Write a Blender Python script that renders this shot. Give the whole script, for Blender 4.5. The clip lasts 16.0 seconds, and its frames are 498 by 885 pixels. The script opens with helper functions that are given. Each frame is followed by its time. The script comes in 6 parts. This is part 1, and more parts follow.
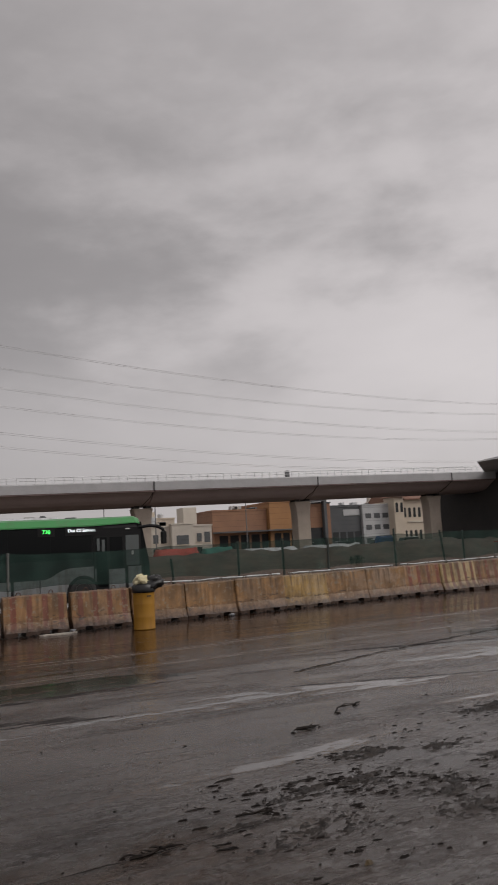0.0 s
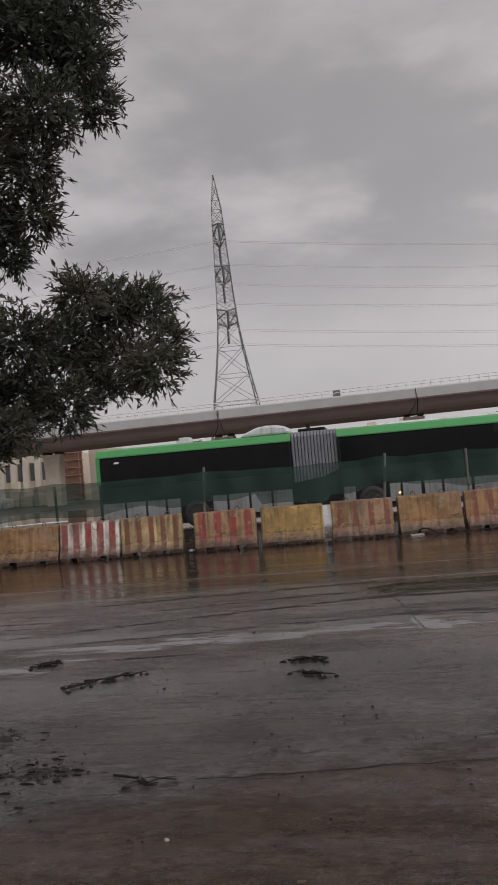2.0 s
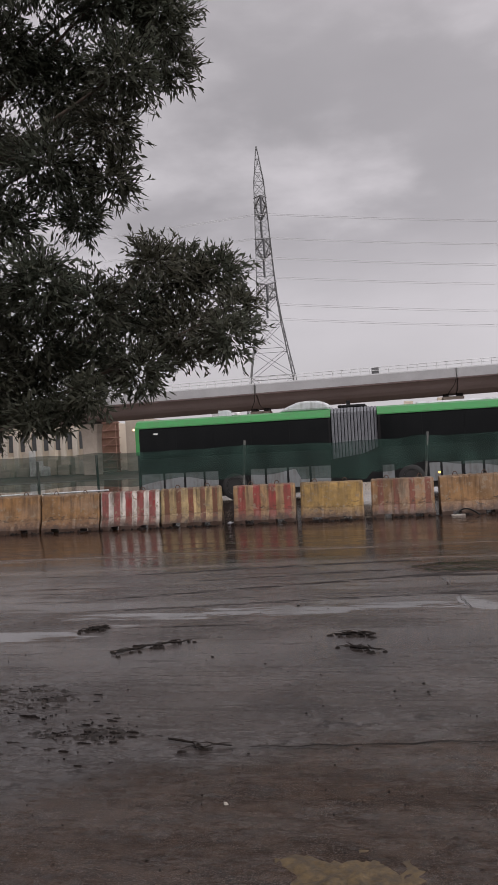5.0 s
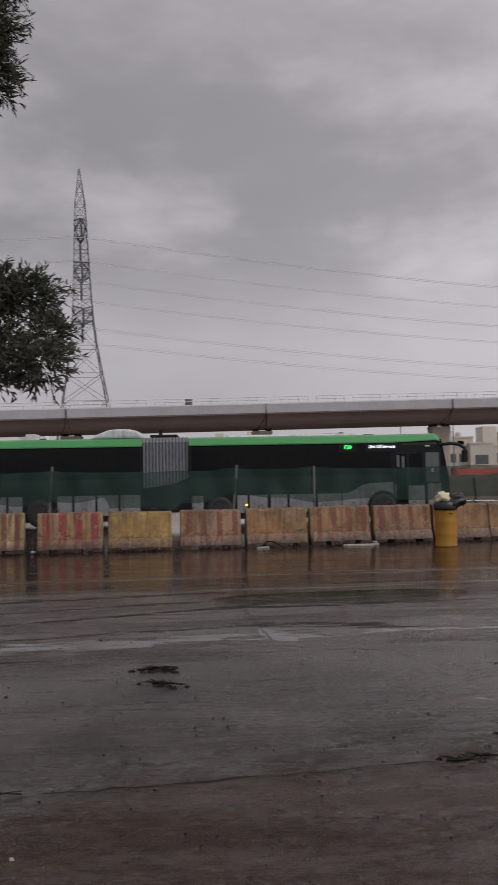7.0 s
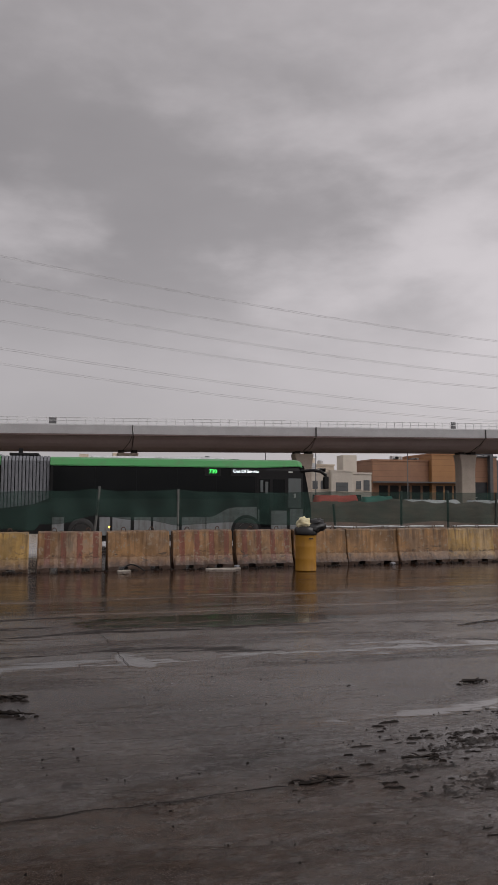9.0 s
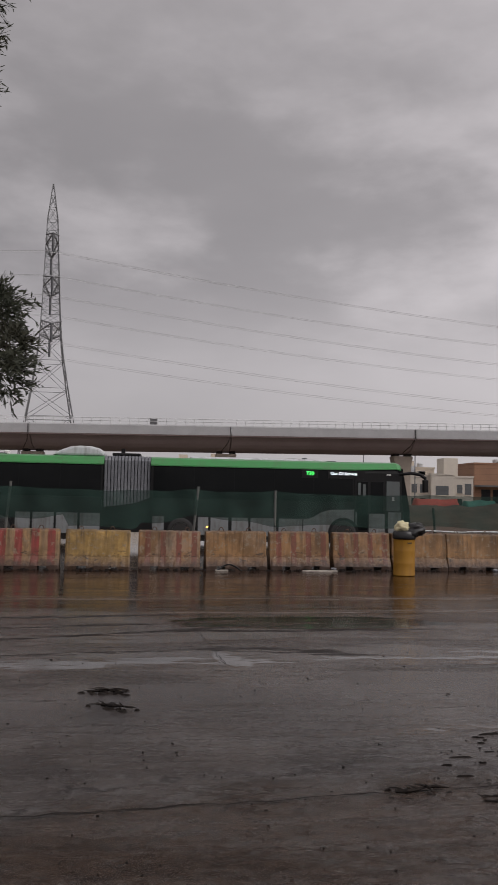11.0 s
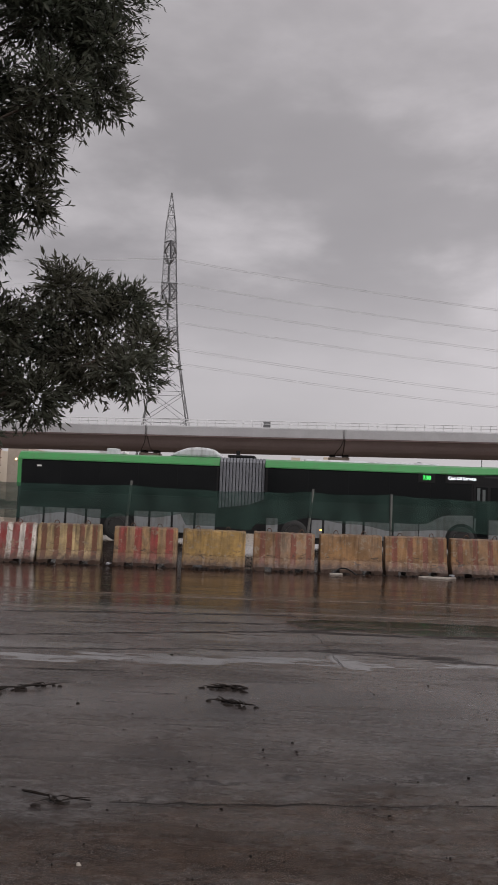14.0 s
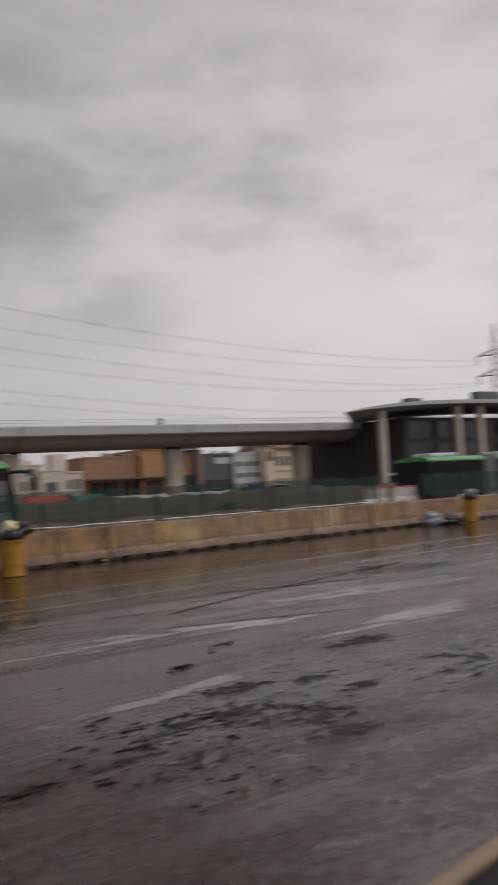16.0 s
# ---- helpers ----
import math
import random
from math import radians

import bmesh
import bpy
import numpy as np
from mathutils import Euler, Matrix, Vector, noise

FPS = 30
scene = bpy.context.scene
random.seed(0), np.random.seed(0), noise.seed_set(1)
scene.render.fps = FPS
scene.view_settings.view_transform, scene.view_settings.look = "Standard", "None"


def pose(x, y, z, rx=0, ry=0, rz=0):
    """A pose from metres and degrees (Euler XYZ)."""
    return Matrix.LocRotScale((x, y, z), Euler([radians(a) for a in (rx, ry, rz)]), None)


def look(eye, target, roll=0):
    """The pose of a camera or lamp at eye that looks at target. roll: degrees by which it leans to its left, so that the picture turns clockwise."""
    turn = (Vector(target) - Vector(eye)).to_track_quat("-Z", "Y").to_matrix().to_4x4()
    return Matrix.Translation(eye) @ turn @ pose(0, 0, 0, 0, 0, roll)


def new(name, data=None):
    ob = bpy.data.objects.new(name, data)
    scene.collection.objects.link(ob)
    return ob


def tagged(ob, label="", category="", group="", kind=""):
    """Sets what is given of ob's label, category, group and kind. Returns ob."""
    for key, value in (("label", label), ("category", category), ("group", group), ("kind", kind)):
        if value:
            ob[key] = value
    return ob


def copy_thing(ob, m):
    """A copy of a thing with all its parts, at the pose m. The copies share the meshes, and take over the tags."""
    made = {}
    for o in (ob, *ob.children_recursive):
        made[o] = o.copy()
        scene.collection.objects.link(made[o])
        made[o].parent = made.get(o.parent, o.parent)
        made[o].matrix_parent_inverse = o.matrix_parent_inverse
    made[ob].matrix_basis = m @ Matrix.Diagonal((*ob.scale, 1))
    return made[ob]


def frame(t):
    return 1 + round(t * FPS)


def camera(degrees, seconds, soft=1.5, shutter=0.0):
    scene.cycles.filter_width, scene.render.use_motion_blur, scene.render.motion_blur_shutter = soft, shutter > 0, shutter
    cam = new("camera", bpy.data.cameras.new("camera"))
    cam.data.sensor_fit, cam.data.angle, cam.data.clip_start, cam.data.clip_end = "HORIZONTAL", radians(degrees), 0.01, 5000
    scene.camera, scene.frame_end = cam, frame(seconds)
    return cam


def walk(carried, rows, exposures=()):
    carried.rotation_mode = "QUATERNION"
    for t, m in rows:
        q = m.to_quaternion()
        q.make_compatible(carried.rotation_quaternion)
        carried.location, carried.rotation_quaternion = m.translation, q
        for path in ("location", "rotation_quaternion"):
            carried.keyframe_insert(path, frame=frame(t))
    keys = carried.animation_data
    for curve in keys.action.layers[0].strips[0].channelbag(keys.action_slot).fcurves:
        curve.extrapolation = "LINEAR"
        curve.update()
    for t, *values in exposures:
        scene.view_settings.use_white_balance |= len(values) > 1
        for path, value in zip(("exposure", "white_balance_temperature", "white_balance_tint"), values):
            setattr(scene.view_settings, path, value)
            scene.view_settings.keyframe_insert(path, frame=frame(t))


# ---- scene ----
cam = camera(35.46, 16.0, soft=1.5, shutter=0.25)
PATH = [
    (0.0, pose(0.100, -0.012, 1.738, 97.611, 3.177, -23.885)),
    (0.3, pose(0.128, -0.036, 1.720, 97.050, 4.604, -21.997)),
    (0.5, pose(0.147, -0.048, 1.709, 95.544, 6.333, -25.357)),
    (0.7, pose(0.160, -0.058, 1.706, 95.483, 6.300, -25.547)),
    (0.8, pose(0.157, -0.055, 1.706, 95.765, 6.200, -21.923)),
    (1.0, pose(0.145, -0.041, 1.703, 95.843, 5.489, -14.876)),
    (1.3, pose(0.157, -0.032, 1.690, 95.603, 3.866, -5.322)),
    (1.5, pose(0.164, -0.029, 1.685, 94.705, 3.674, 1.531)),
    (2.0, pose(0.134, -0.032, 1.700, 92.375, 4.900, 8.905)),
    (2.5, pose(0.089, -0.040, 1.696, 91.458, 6.370, 12.440)),
    (3.0, pose(0.011, -0.065, 1.697, 91.604, 5.794, 14.047)),
    (5.5, pose(-0.069, -0.020, 1.683, 90.445, 1.279, 9.623)),
    (6.0, pose(-0.106, -0.004, 1.670, 90.453, -2.491, 8.575)),
    (6.5, pose(-0.048, -0.008, 1.705, 93.855, -3.079, 4.158)),
    (7.0, pose(-0.040, -0.004, 1.718, 92.340, 1.018, -2.484)),
    (7.5, pose(-0.029, 0.021, 1.711, 94.156, 0.882, -9.435)),
    (8.0, pose(-0.027, 0.035, 1.701, 94.059, 0.827, -13.635)),
    (10.5, pose(0.007, 0.039, 1.723, 93.753, -1.602, -7.569)),
    (11.0, pose(-0.022, 0.011, 1.716, 94.023, -1.179, -5.254)),
    (11.5, pose(-0.069, 0.002, 1.685, 93.681, -2.317, -2.927)),
    (12.0, pose(-0.052, 0.010, 1.692, 93.644, -2.285, -3.701)),
    (12.5, pose(-0.047, 0.027, 1.689, 93.846, -1.841, -3.821)),
    (13.0, pose(-0.055, 0.008, 1.703, 94.665, -1.417, -3.889)),
    (13.5, pose(-0.066, 0.017, 1.700, 94.628, -0.931, -1.505)),
    (14.0, pose(-0.090, 0.013, 1.690, 94.025, -2.227, 2.945)),
    (14.5, pose(-0.081, 0.019, 1.704, 93.598, -2.715, 4.041)),
    (15.0, pose(-0.054, 0.037, 1.726, 93.875, -0.257, 6.119)),
    (15.3, pose(0.008, 0.049, 1.726, 93.673, 2.302, -1.506)),
    (15.5, pose(0.034, 0.052, 1.724, 93.814, 3.052, -7.493)),
    (15.7, pose(0.039, 0.046, 1.720, 93.469, 3.295, -14.317)),
    (15.8, pose(0.040, 0.039, 1.716, 93.223, 3.135, -20.001)),
    (16.0, pose(0.040, 0.021, 1.708, 93.284, 3.072, -33.294)),
]
walk(cam, PATH, exposures=[(0.0, -0.06, 6550, 10), (0.5, -0.06, 6500, 11), (1.0, 0.06, 6150, 8), (1.5, 0.0, 6400, 9), (2.0, 0.25, 6450, 10), (2.5, 0.48, 6350, 13), (6.0, 0.46, 6350, 13), (6.5, 0.12, 6400, 12), (7.0, 0.10, 6300, 13), (7.5, 0.02, 6450, 12), (10.5, 0.05, 6450, 12), (13.0, 0.05, 6450, 12), (14.0, 0.28, 6400, 12), (14.6, 0.20, 6350, 13), (15.0, 0.08, 6350, 13), (15.5, 0.12, 6350, 12), (16.0, 0.02, 6500, 12)])

# ---- world, sun ----
world = bpy.data.worlds.new("overcast_sky")
scene.world = world
world.use_nodes = True
WT = world.node_tree
WT.nodes.clear()


def wn(kind, **kw):
    n = WT.nodes.new(kind)
    for k, v in kw.items():
        if k == "op":
            n.operation = v
        elif k == "ins":
            for i, x in v.items():
                n.inputs[i].default_value = x
    return n


def wl(a, b):
    WT.links.new(a, b)


def wmath(op, a, b=None, clamp=False):
    n = WT.nodes.new("ShaderNodeMath")
    n.operation = op
    n.use_clamp = clamp
    for i, v in enumerate((a, b)):
        if v is None:
            continue
        if isinstance(v, (int, float)):
            n.inputs[i].default_value = v
        else:
            wl(v, n.inputs[i])
    return n.outputs[0]


SUN_EL, SUN_ROT = 45.0, 125.0
tc = wn("ShaderNodeTexCoord")
sep = wn("ShaderNodeSeparateXYZ")
wl(tc.outputs["Generated"], sep.inputs[0])
zpos = wmath("MAXIMUM", sep.outputs[2], 0.0)
stretch = wn("ShaderNodeMapping")
stretch.inputs["Scale"].default_value = (1.0, 1.0, 2.3)
wl(tc.outputs["Generated"], stretch.inputs[0])


def cloud(scale, detail, rough, dist, off):
    m = wn("ShaderNodeMapping")
    m.inputs["Location"].default_value = off
    wl(stretch.outputs[0], m.inputs[0])
    n = wn("ShaderNodeTexNoise", ins={"Scale": scale, "Detail": detail, "Roughness": rough, "Distortion": dist})
    wl(m.outputs[0], n.inputs["Vector"])
    return n.outputs["Fac"]


big = cloud(2.3, 6.0, 0.52, 0.1, (3.1, 7.7, 0.0))
small = cloud(5.5, 6.0, 0.50, 0.12, (1.3, 2.2, 0.0))
mixd = wmath("ADD", wmath("MULTIPLY", big, 0.55), wmath("MULTIPLY", small, 0.45))


def wrange(v, lo, hi, a0, a1):
    n = wn("ShaderNodeMapRange", ins={"From Min": lo, "From Max": hi, "To Min": a0, "To Max": a1})
    n.interpolation_type = "SMOOTHSTEP"
    wl(v, n.inputs[0])
    return n.outputs[0]


# the deck is thinnest, and brightest, on the side of the veiled sun
toward = wn("ShaderNodeVectorMath", op="DOT_PRODUCT")
wl(tc.outputs["Generated"], toward.inputs[0])
toward.inputs[1].default_value = (math.sin(radians(SUN_ROT)), math.cos(radians(SUN_ROT)), 0.0)
thin = wrange(toward.outputs["Value"], -0.75, 0.30, 0.43, 0.66)
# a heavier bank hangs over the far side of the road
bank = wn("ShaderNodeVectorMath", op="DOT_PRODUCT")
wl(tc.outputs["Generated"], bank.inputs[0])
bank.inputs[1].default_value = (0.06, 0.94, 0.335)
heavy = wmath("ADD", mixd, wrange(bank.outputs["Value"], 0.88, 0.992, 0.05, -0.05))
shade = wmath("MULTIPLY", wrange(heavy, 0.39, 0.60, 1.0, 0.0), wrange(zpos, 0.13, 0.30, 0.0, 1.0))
shade = wmath("MULTIPLY", shade, wrange(zpos, 0.36, 0.60, 1.0, 0.45))
tex = wmath("ADD", wmath("MULTIPLY", small, 0.22), 0.89)
lum = wmath("MULTIPLY", wmath("MULTIPLY", thin, tex), wmath("SUBTRACT", 1.0, wmath("MULTIPLY", shade, 0.34)))
lum = wmath("MULTIPLY", lum, wrange(zpos, 0.20, 0.50, 1.0, 0.86))
lum = wmath("MULTIPLY", lum, wrange(zpos, 0.02, 0.24, 0.87, 1.0))
hz = wn("ShaderNodeVectorMath", op="SCALE")
hz.inputs[0].default_value = (1.045, 0.985, 0.992)
wl(lum, hz.inputs["Scale"])
sky = wn("ShaderNodeTexSky")
sky.sky_type, sky.sun_disc = "NISHITA", False
sky.sun_elevation, sky.sun_rotation = radians(SUN_EL), radians(SUN_ROT)
skys = wn("ShaderNodeVectorMath", op="SCALE", ins={"Scale": 0.10})
wl(sky.outputs[0], skys.inputs[0])
veil = wn("ShaderNodeMix"); veil.data_type = "RGBA"
veil.inputs["Factor"].default_value = 0.96
wl(skys.outputs[0], veil.inputs["A"])
wl(hz.outputs["Vector"], veil.inputs["B"])
bg = wn("ShaderNodeBackground", ins={"Strength": 1.0})
wl(veil.outputs["Result"], bg.inputs[0])
wo = wn("ShaderNodeOutputWorld")
wl(bg.outputs[0], wo.inputs[0])

sun_data = bpy.data.lights.new("sun", "SUN")
sun_data.energy, sun_data.angle, sun_data.color = 1.3, radians(50), (1.0, 0.97, 0.93)
sun = new("sun", sun_data)
a_s = radians(SUN_ROT)
sun.matrix_world = look((math.sin(a_s) * 50, math.cos(a_s) * 50, 50 * math.tan(radians(SUN_EL))), (0, 0, 0))
scene.view_settings.exposure = 0.0

# ---- materials ----


class Mat:
    """A principled material with short helpers for its nodes."""

    def __init__(self, name, color=(0.5, 0.5, 0.5), rough=0.6, metal=0.0, spec=0.5):
        self.m = bpy.data.materials.new(name)
        self.m.use_nodes = True
        self.t = self.m.node_tree
        self.p = self.t.nodes["Principled BSDF"]
        self.p.inputs["Base Color"].default_value = (*color, 1)
        self.p.inputs["Roughness"].default_value = rough
        self.p.inputs["Metallic"].default_value = metal
        self.p.inputs["Specular IOR Level"].default_value = spec
        self.tc = self.t.nodes.new("ShaderNodeTexCoord")

    def set(self, sock, v):
        if hasattr(v, "is_output"):
            self.t.links.new(v, sock)
        elif isinstance(v, tuple) and len(v) == 3 and sock.type == "RGBA":
            sock.default_value = (*v, 1)
        else:
            sock.default_value = v

    def co(self, scale=(1, 1, 1), which="Object", loc=(0, 0, 0)):
        n = self.t.nodes.new("ShaderNodeMapping")
        n.inputs["Scale"].default_value = scale
        n.inputs["Location"].default_value = loc
        self.t.links.new(self.tc.outputs[which], n.inputs[0])
        return n.outputs[0]

    def noise(self, vec, scale=5.0, detail=4.0, rough=0.55, dist=0.0, rnd=False):
        n = self.t.nodes.new("ShaderNodeTexNoise")
        self.set(n.inputs["Vector"], vec)
        n.inputs["Scale"].default_value, n.inputs["Detail"].default_value = scale, detail
        n.inputs["Roughness"].default_value, n.inputs["Distortion"].default_value = rough, dist
        if rnd:
            n.noise_dimensions = "4D"
            o = self.t.nodes.new("ShaderNodeObjectInfo")
            self.set(n.inputs["W"], self.math("MULTIPLY", o.outputs["Random"], 37.0))
        return n.outputs["Fac"]

    def voronoi(self, vec, scale=5.0, feature="F1"):
        n = self.t.nodes.new("ShaderNodeTexVoronoi")
        n.feature = feature
        self.set(n.inputs["Vector"], vec)
        n.inputs["Scale"].default_value = scale
        return n.outputs["Distance"]

    def rng(self, v, a, b, lo=0.0, hi=1.0):
        n = self.t.nodes.new("ShaderNodeMapRange")
        n.interpolation_type = "SMOOTHSTEP"
        self.set(n.inputs[0], v)
        for i, x in enumerate((a, b, lo, hi)):
            n.inputs[i + 1].default_value = x
        return n.outputs[0]

    def math(self, op, a, b=0.0, clamp=False):
        n = self.t.nodes.new("ShaderNodeMath")
        n.operation, n.use_clamp = op, clamp
        self.set(n.inputs[0], a)
        self.set(n.inputs[1], b)
        return n.outputs[0]

    def mix(self, f, a, b):
        n = self.t.nodes.new("ShaderNodeMix")
        n.data_type = "RGBA"
        self.set(n.inputs["Factor"], f)
        self.set(n.inputs["A"], a)
        self.set(n.inputs["B"], b)
        return n.outputs["Result"]

    def xyz(self, vec):
        n = self.t.nodes.new("ShaderNodeSeparateXYZ")
        self.set(n.inputs[0], vec)
        return n.outputs

    def rand(self):
        return self.t.nodes.new("ShaderNodeObjectInfo").outputs["Random"]

    def color(self, v):
        self.set(self.p.inputs["Base Color"], v)
        return self

    def rough(self, v):
        self.set(self.p.inputs["Roughness"], v)
        return self

    def bump(self, h, strength=0.4, distance=0.01):
        n = self.t.nodes.new("ShaderNodeBump")
        n.inputs["Strength"].default_value, n.inputs["Distance"].default_value = strength, distance
        self.set(n.inputs["Height"], h)
        self.t.links.new(n.outputs[0], self.p.inputs["Normal"])
        return self


def grainy(name, c1, c2, scale=4.0, rough=0.7, bump=0.3, fine=60.0, metal=0.0, dist=0.01):
    """A plain surface with grain at two scales."""
    m = Mat(name, c1, rough, metal)
    v = m.co()
    n1 = m.noise(v, scale, 5, 0.6, rnd=True)
    n2 = m.noise(v, fine, 3, 0.6)
    f = m.math("ADD", m.math("MULTIPLY", n1, 0.7), m.math("MULTIPLY", n2, 0.3))
    m.color(m.mix(m.rng(f, 0.35, 0.65), c1, c2))
    m.rough(m.rng(n1, 0.3, 0.7, rough - 0.08, min(1, rough + 0.1)))
    if bump:
        m.bump(n2, bump, dist)
    return m.m


def ground_mat():
    m = Mat("wet_road", (0.05, 0.048, 0.046), 0.3, spec=0.5)
    v = m.co()
    x, y, z = m.xyz(v)
    warp = m.noise(m.co((0.10, 0.35, 1)), 1.0, 4, 0.55)
    warp2 = m.noise(m.co((0.5, 2.2, 1)), 1.0, 6, 0.62)
    # distance from the line of barriers, straight and wavering
    d0 = m.math("SUBTRACT", y, m.math("MULTIPLY", x, 0.095))
    d = m.math("SUBTRACT", d0, m.math("MULTIPLY", m.math("SUBTRACT", warp, 0.5), 1.1))
    d = m.math("SUBTRACT", d, m.math("MULTIPLY", m.math("SUBTRACT", warp2, 0.5), 0.7))
    streak = m.noise(m.co((0.16, 1.1, 1)), 1.0, 8, 0.62, 0.35)
    streak2 = m.noise(m.co((0.35, 6.5, 1), loc=(4, 9, 0)), 1.0, 8, 0.68, 0.2)
    drag = m.noise(m.co((1.6, 9.0, 1), loc=(7, 1, 0)), 1.0, 8, 0.70, 0.3)
    patch = m.noise(m.co((1, 1, 1), loc=(11, 3, 0)), 0.6, 7, 0.64, 0.4)
    mid = m.noise(m.co((1, 2.4, 1)), 4.0, 8, 0.74, 0.3)
    fine = m.noise(m.co((1, 1.6, 1)), 36.0, 5, 0.75)
    grit = m.noise(v, 130.0, 3, 0.7)
    skin = m.noise(m.co((1, 1.7, 1), loc=(3, 3, 0)), 11.0, 8, 0.74, 0.3)
    ragged = m.noise(m.co((1.0, 3.0, 1), loc=(5, 2, 0)), 1.0, 9, 0.68, 0.6)

    def stain(cx, cd, sx, sd, tilt=0.0, rag=2.6, soft=0.18):
        """An oblong patch along the road with a ragged shore, 1 inside."""
        u = m.math("MULTIPLY", m.math("SUBTRACT", x, cx), 1.0 / sx)
        w = m.math("MULTIPLY", m.math("SUBTRACT", m.math("SUBTRACT", d0, cd), m.math("MULTIPLY", m.math("SUBTRACT", x, cx), tilt)), 1.0 / sd)
        q = m.math("ADD", m.math("MULTIPLY", u, u), m.math("MULTIPLY", w, w))
        q = m.math("ADD", q, m.math("MULTIPLY", m.math("SUBTRACT", ragged, 0.5), rag))
        q = m.math("ADD", q, m.math("MULTIPLY", m.math("SUBTRACT", streak2, 0.5), rag * 0.6))
        return m.rng(q, 1.0 + soft, 1.0 - soft)

    def union(*items):
        r_ = items[0]
        for q in items[1:]:
            r_ = m.math("MAXIMUM", r_, q)
        return r_

    # gritty soil at the near edge, its border bending back on one side
    bend = m.math("MULTIPLY", m.math("MAXIMUM", m.math("SUBTRACT", -0.4, x), 0.0), 0.62)
    ds = m.math("ADD", m.math("ADD", d0, bend), m.math("ADD", m.math("MULTIPLY", m.math("SUBTRACT", mid, 0.5), 0.5), m.math("MULTIPLY", m.math("SUBTRACT", patch, 0.5), 1.5)))
    near_f = m.math("MULTIPLY", m.rng(ds, 4.85, 4.40), m.rng(x, 2.8, 1.4, 0.15, 1.0))
    # brown silt by the barriers and long licks of it on the road
    back = m.math("SUBTRACT", d, m.rng(x, 0.4, -1.6, 0.0, 1.7))
    silt = m.math("MULTIPLY", m.rng(back, 10.15, 10.9), m.rng(d, 30.0, 21.0))
    lick = m.math("MULTIPLY", m.rng(streak2, 0.52, 0.60), m.math("MULTIPLY", m.rng(d, 8.9, 9.9), m.rng(streak, 0.40, 0.55)))
    puddle = stain(1.9, 10.7, 2.1, 0.62, -0.08)
    silt = union(silt, m.math("MULTIPLY", lick, 0.9), puddle)
    # dark crusts of mud that lie proud of the water
    crust = union(stain(-2.0, 11.3, 2.0, 0.10, 0.10, 4.0), stain(-1.0, 10.6, 1.8, 0.08, 0.15, 4.0), stain(1.15, 8.75, 0.95, 0.17, -0.25, 4.5), stain(-1.4, 8.72, 2.1, 0.085, 0.10, 3.5), stain(-1.2, 9.85, 2.6, 0.08, 0.25, 4.0),
                  stain(1.7, 10.05, 2.0, 0.10, -0.02, 3.5), stain(7.9, 10.08, 1.6, 0.11, -0.33, 3.0), stain(5.9, 7.9, 1.4, 0.06, -0.4, 5.0), stain(-2.2, 7.62, 0.7, 0.035, 0.0, 4.0),
                  m.math("MULTIPLY", m.rng(streak2, 0.60, 0.66), m.rng(d, 8.2, 9.2)))
    crust = m.math("MULTIPLY", crust, m.math("MULTIPLY", m.rng(drag, 0.42, 0.52, 0.15, 1.0), m.rng(mid, 0.36, 0.48, 0.2, 1.0)))
    # flat sheets of rain water
    lake = union(stain(-1.4, 8.25, 2.6, 0.30, 0.02, 4.5, 0.5), stain(0.60, 8.30, 0.26, 0.36, -1.2, 2.0, 0.4), stain(2.8, 8.15, 1.8, 0.20, -0.1, 5.0, 0.7), stain(5.2, 7.9, 2.2, 0.36, -0.30, 5.0, 0.7),
                 stain(8.2, 9.75, 1.7, 0.20, -0.33, 2.0), stain(8.6, 8.6, 2.2, 0.6, -0.2, 4.0, 0.6), stain(7.2, 6.6, 1.6, 0.5, 0.1, 4.5, 0.8), stain(10.5, 10.2, 2.0, 0.9, -0.2, 3.0, 0.5), stain(3.4, 5.75, 1.8, 0.13, 0.06, 6.0, 0.8), stain(-4.2, 7.3, 1.6, 0.30, 0.2, 5.0, 0.6))
    asphalt = m.mix(m.rng(patch, 0.35, 0.65), (0.034, 0.027, 0.025), (0.070, 0.058, 0.053))
    asphalt = m.mix(m.math("MULTIPLY", m.rng(drag, 0.44, 0.66), 0.25), asphalt, (0.028, 0.022, 0.020))
    asphalt = m.mix(m.math("MULTIPLY", m.rng(fine, 0.52, 0.70), 0.55), asphalt, (0.11, 0.098, 0.092))
    asphalt = m.mix(m.math("MULTIPLY", m.rng(streak2, 0.53, 0.62), 0.35), asphalt, (0.017, 0.0115, 0.0095))
    mud = m.mix(m.rng(streak2, 0.40, 0.62), (0.013, 0.0058, 0.0030), (0.042, 0.020, 0.0105))
    soil = m.mix(m.rng(mid, 0.34, 0.66), (0.029, 0.0172, 0.0125), (0.082, 0.054, 0.040))
    soil = m.mix(m.math("MULTIPLY", m.rng(grit, 0.52, 0.64), 0.8), soil, (0.16, 0.130, 0.116))
    c = m.mix(silt, asphalt, mud)
    line = m.math("MULTIPLY", m.math("MULTIPLY", m.rng(d, 12.9, 13.1), m.rng(d, 13.7, 13.35)), m.rng(streak2, 0.40, 0.60))
    line = m.math("MAXIMUM", line, m.math("MULTIPLY", m.math("MULTIPLY", m.rng(d0, 11.45, 11.55), m.rng(d0, 11.95, 11.7)), m.rng(streak2, 0.42, 0.58)))
    c = m.mix(m.math("MULTIPLY", line, 0.6), c, (0.13, 0.085, 0.06))
    c = m.mix(near_f, c, soil)
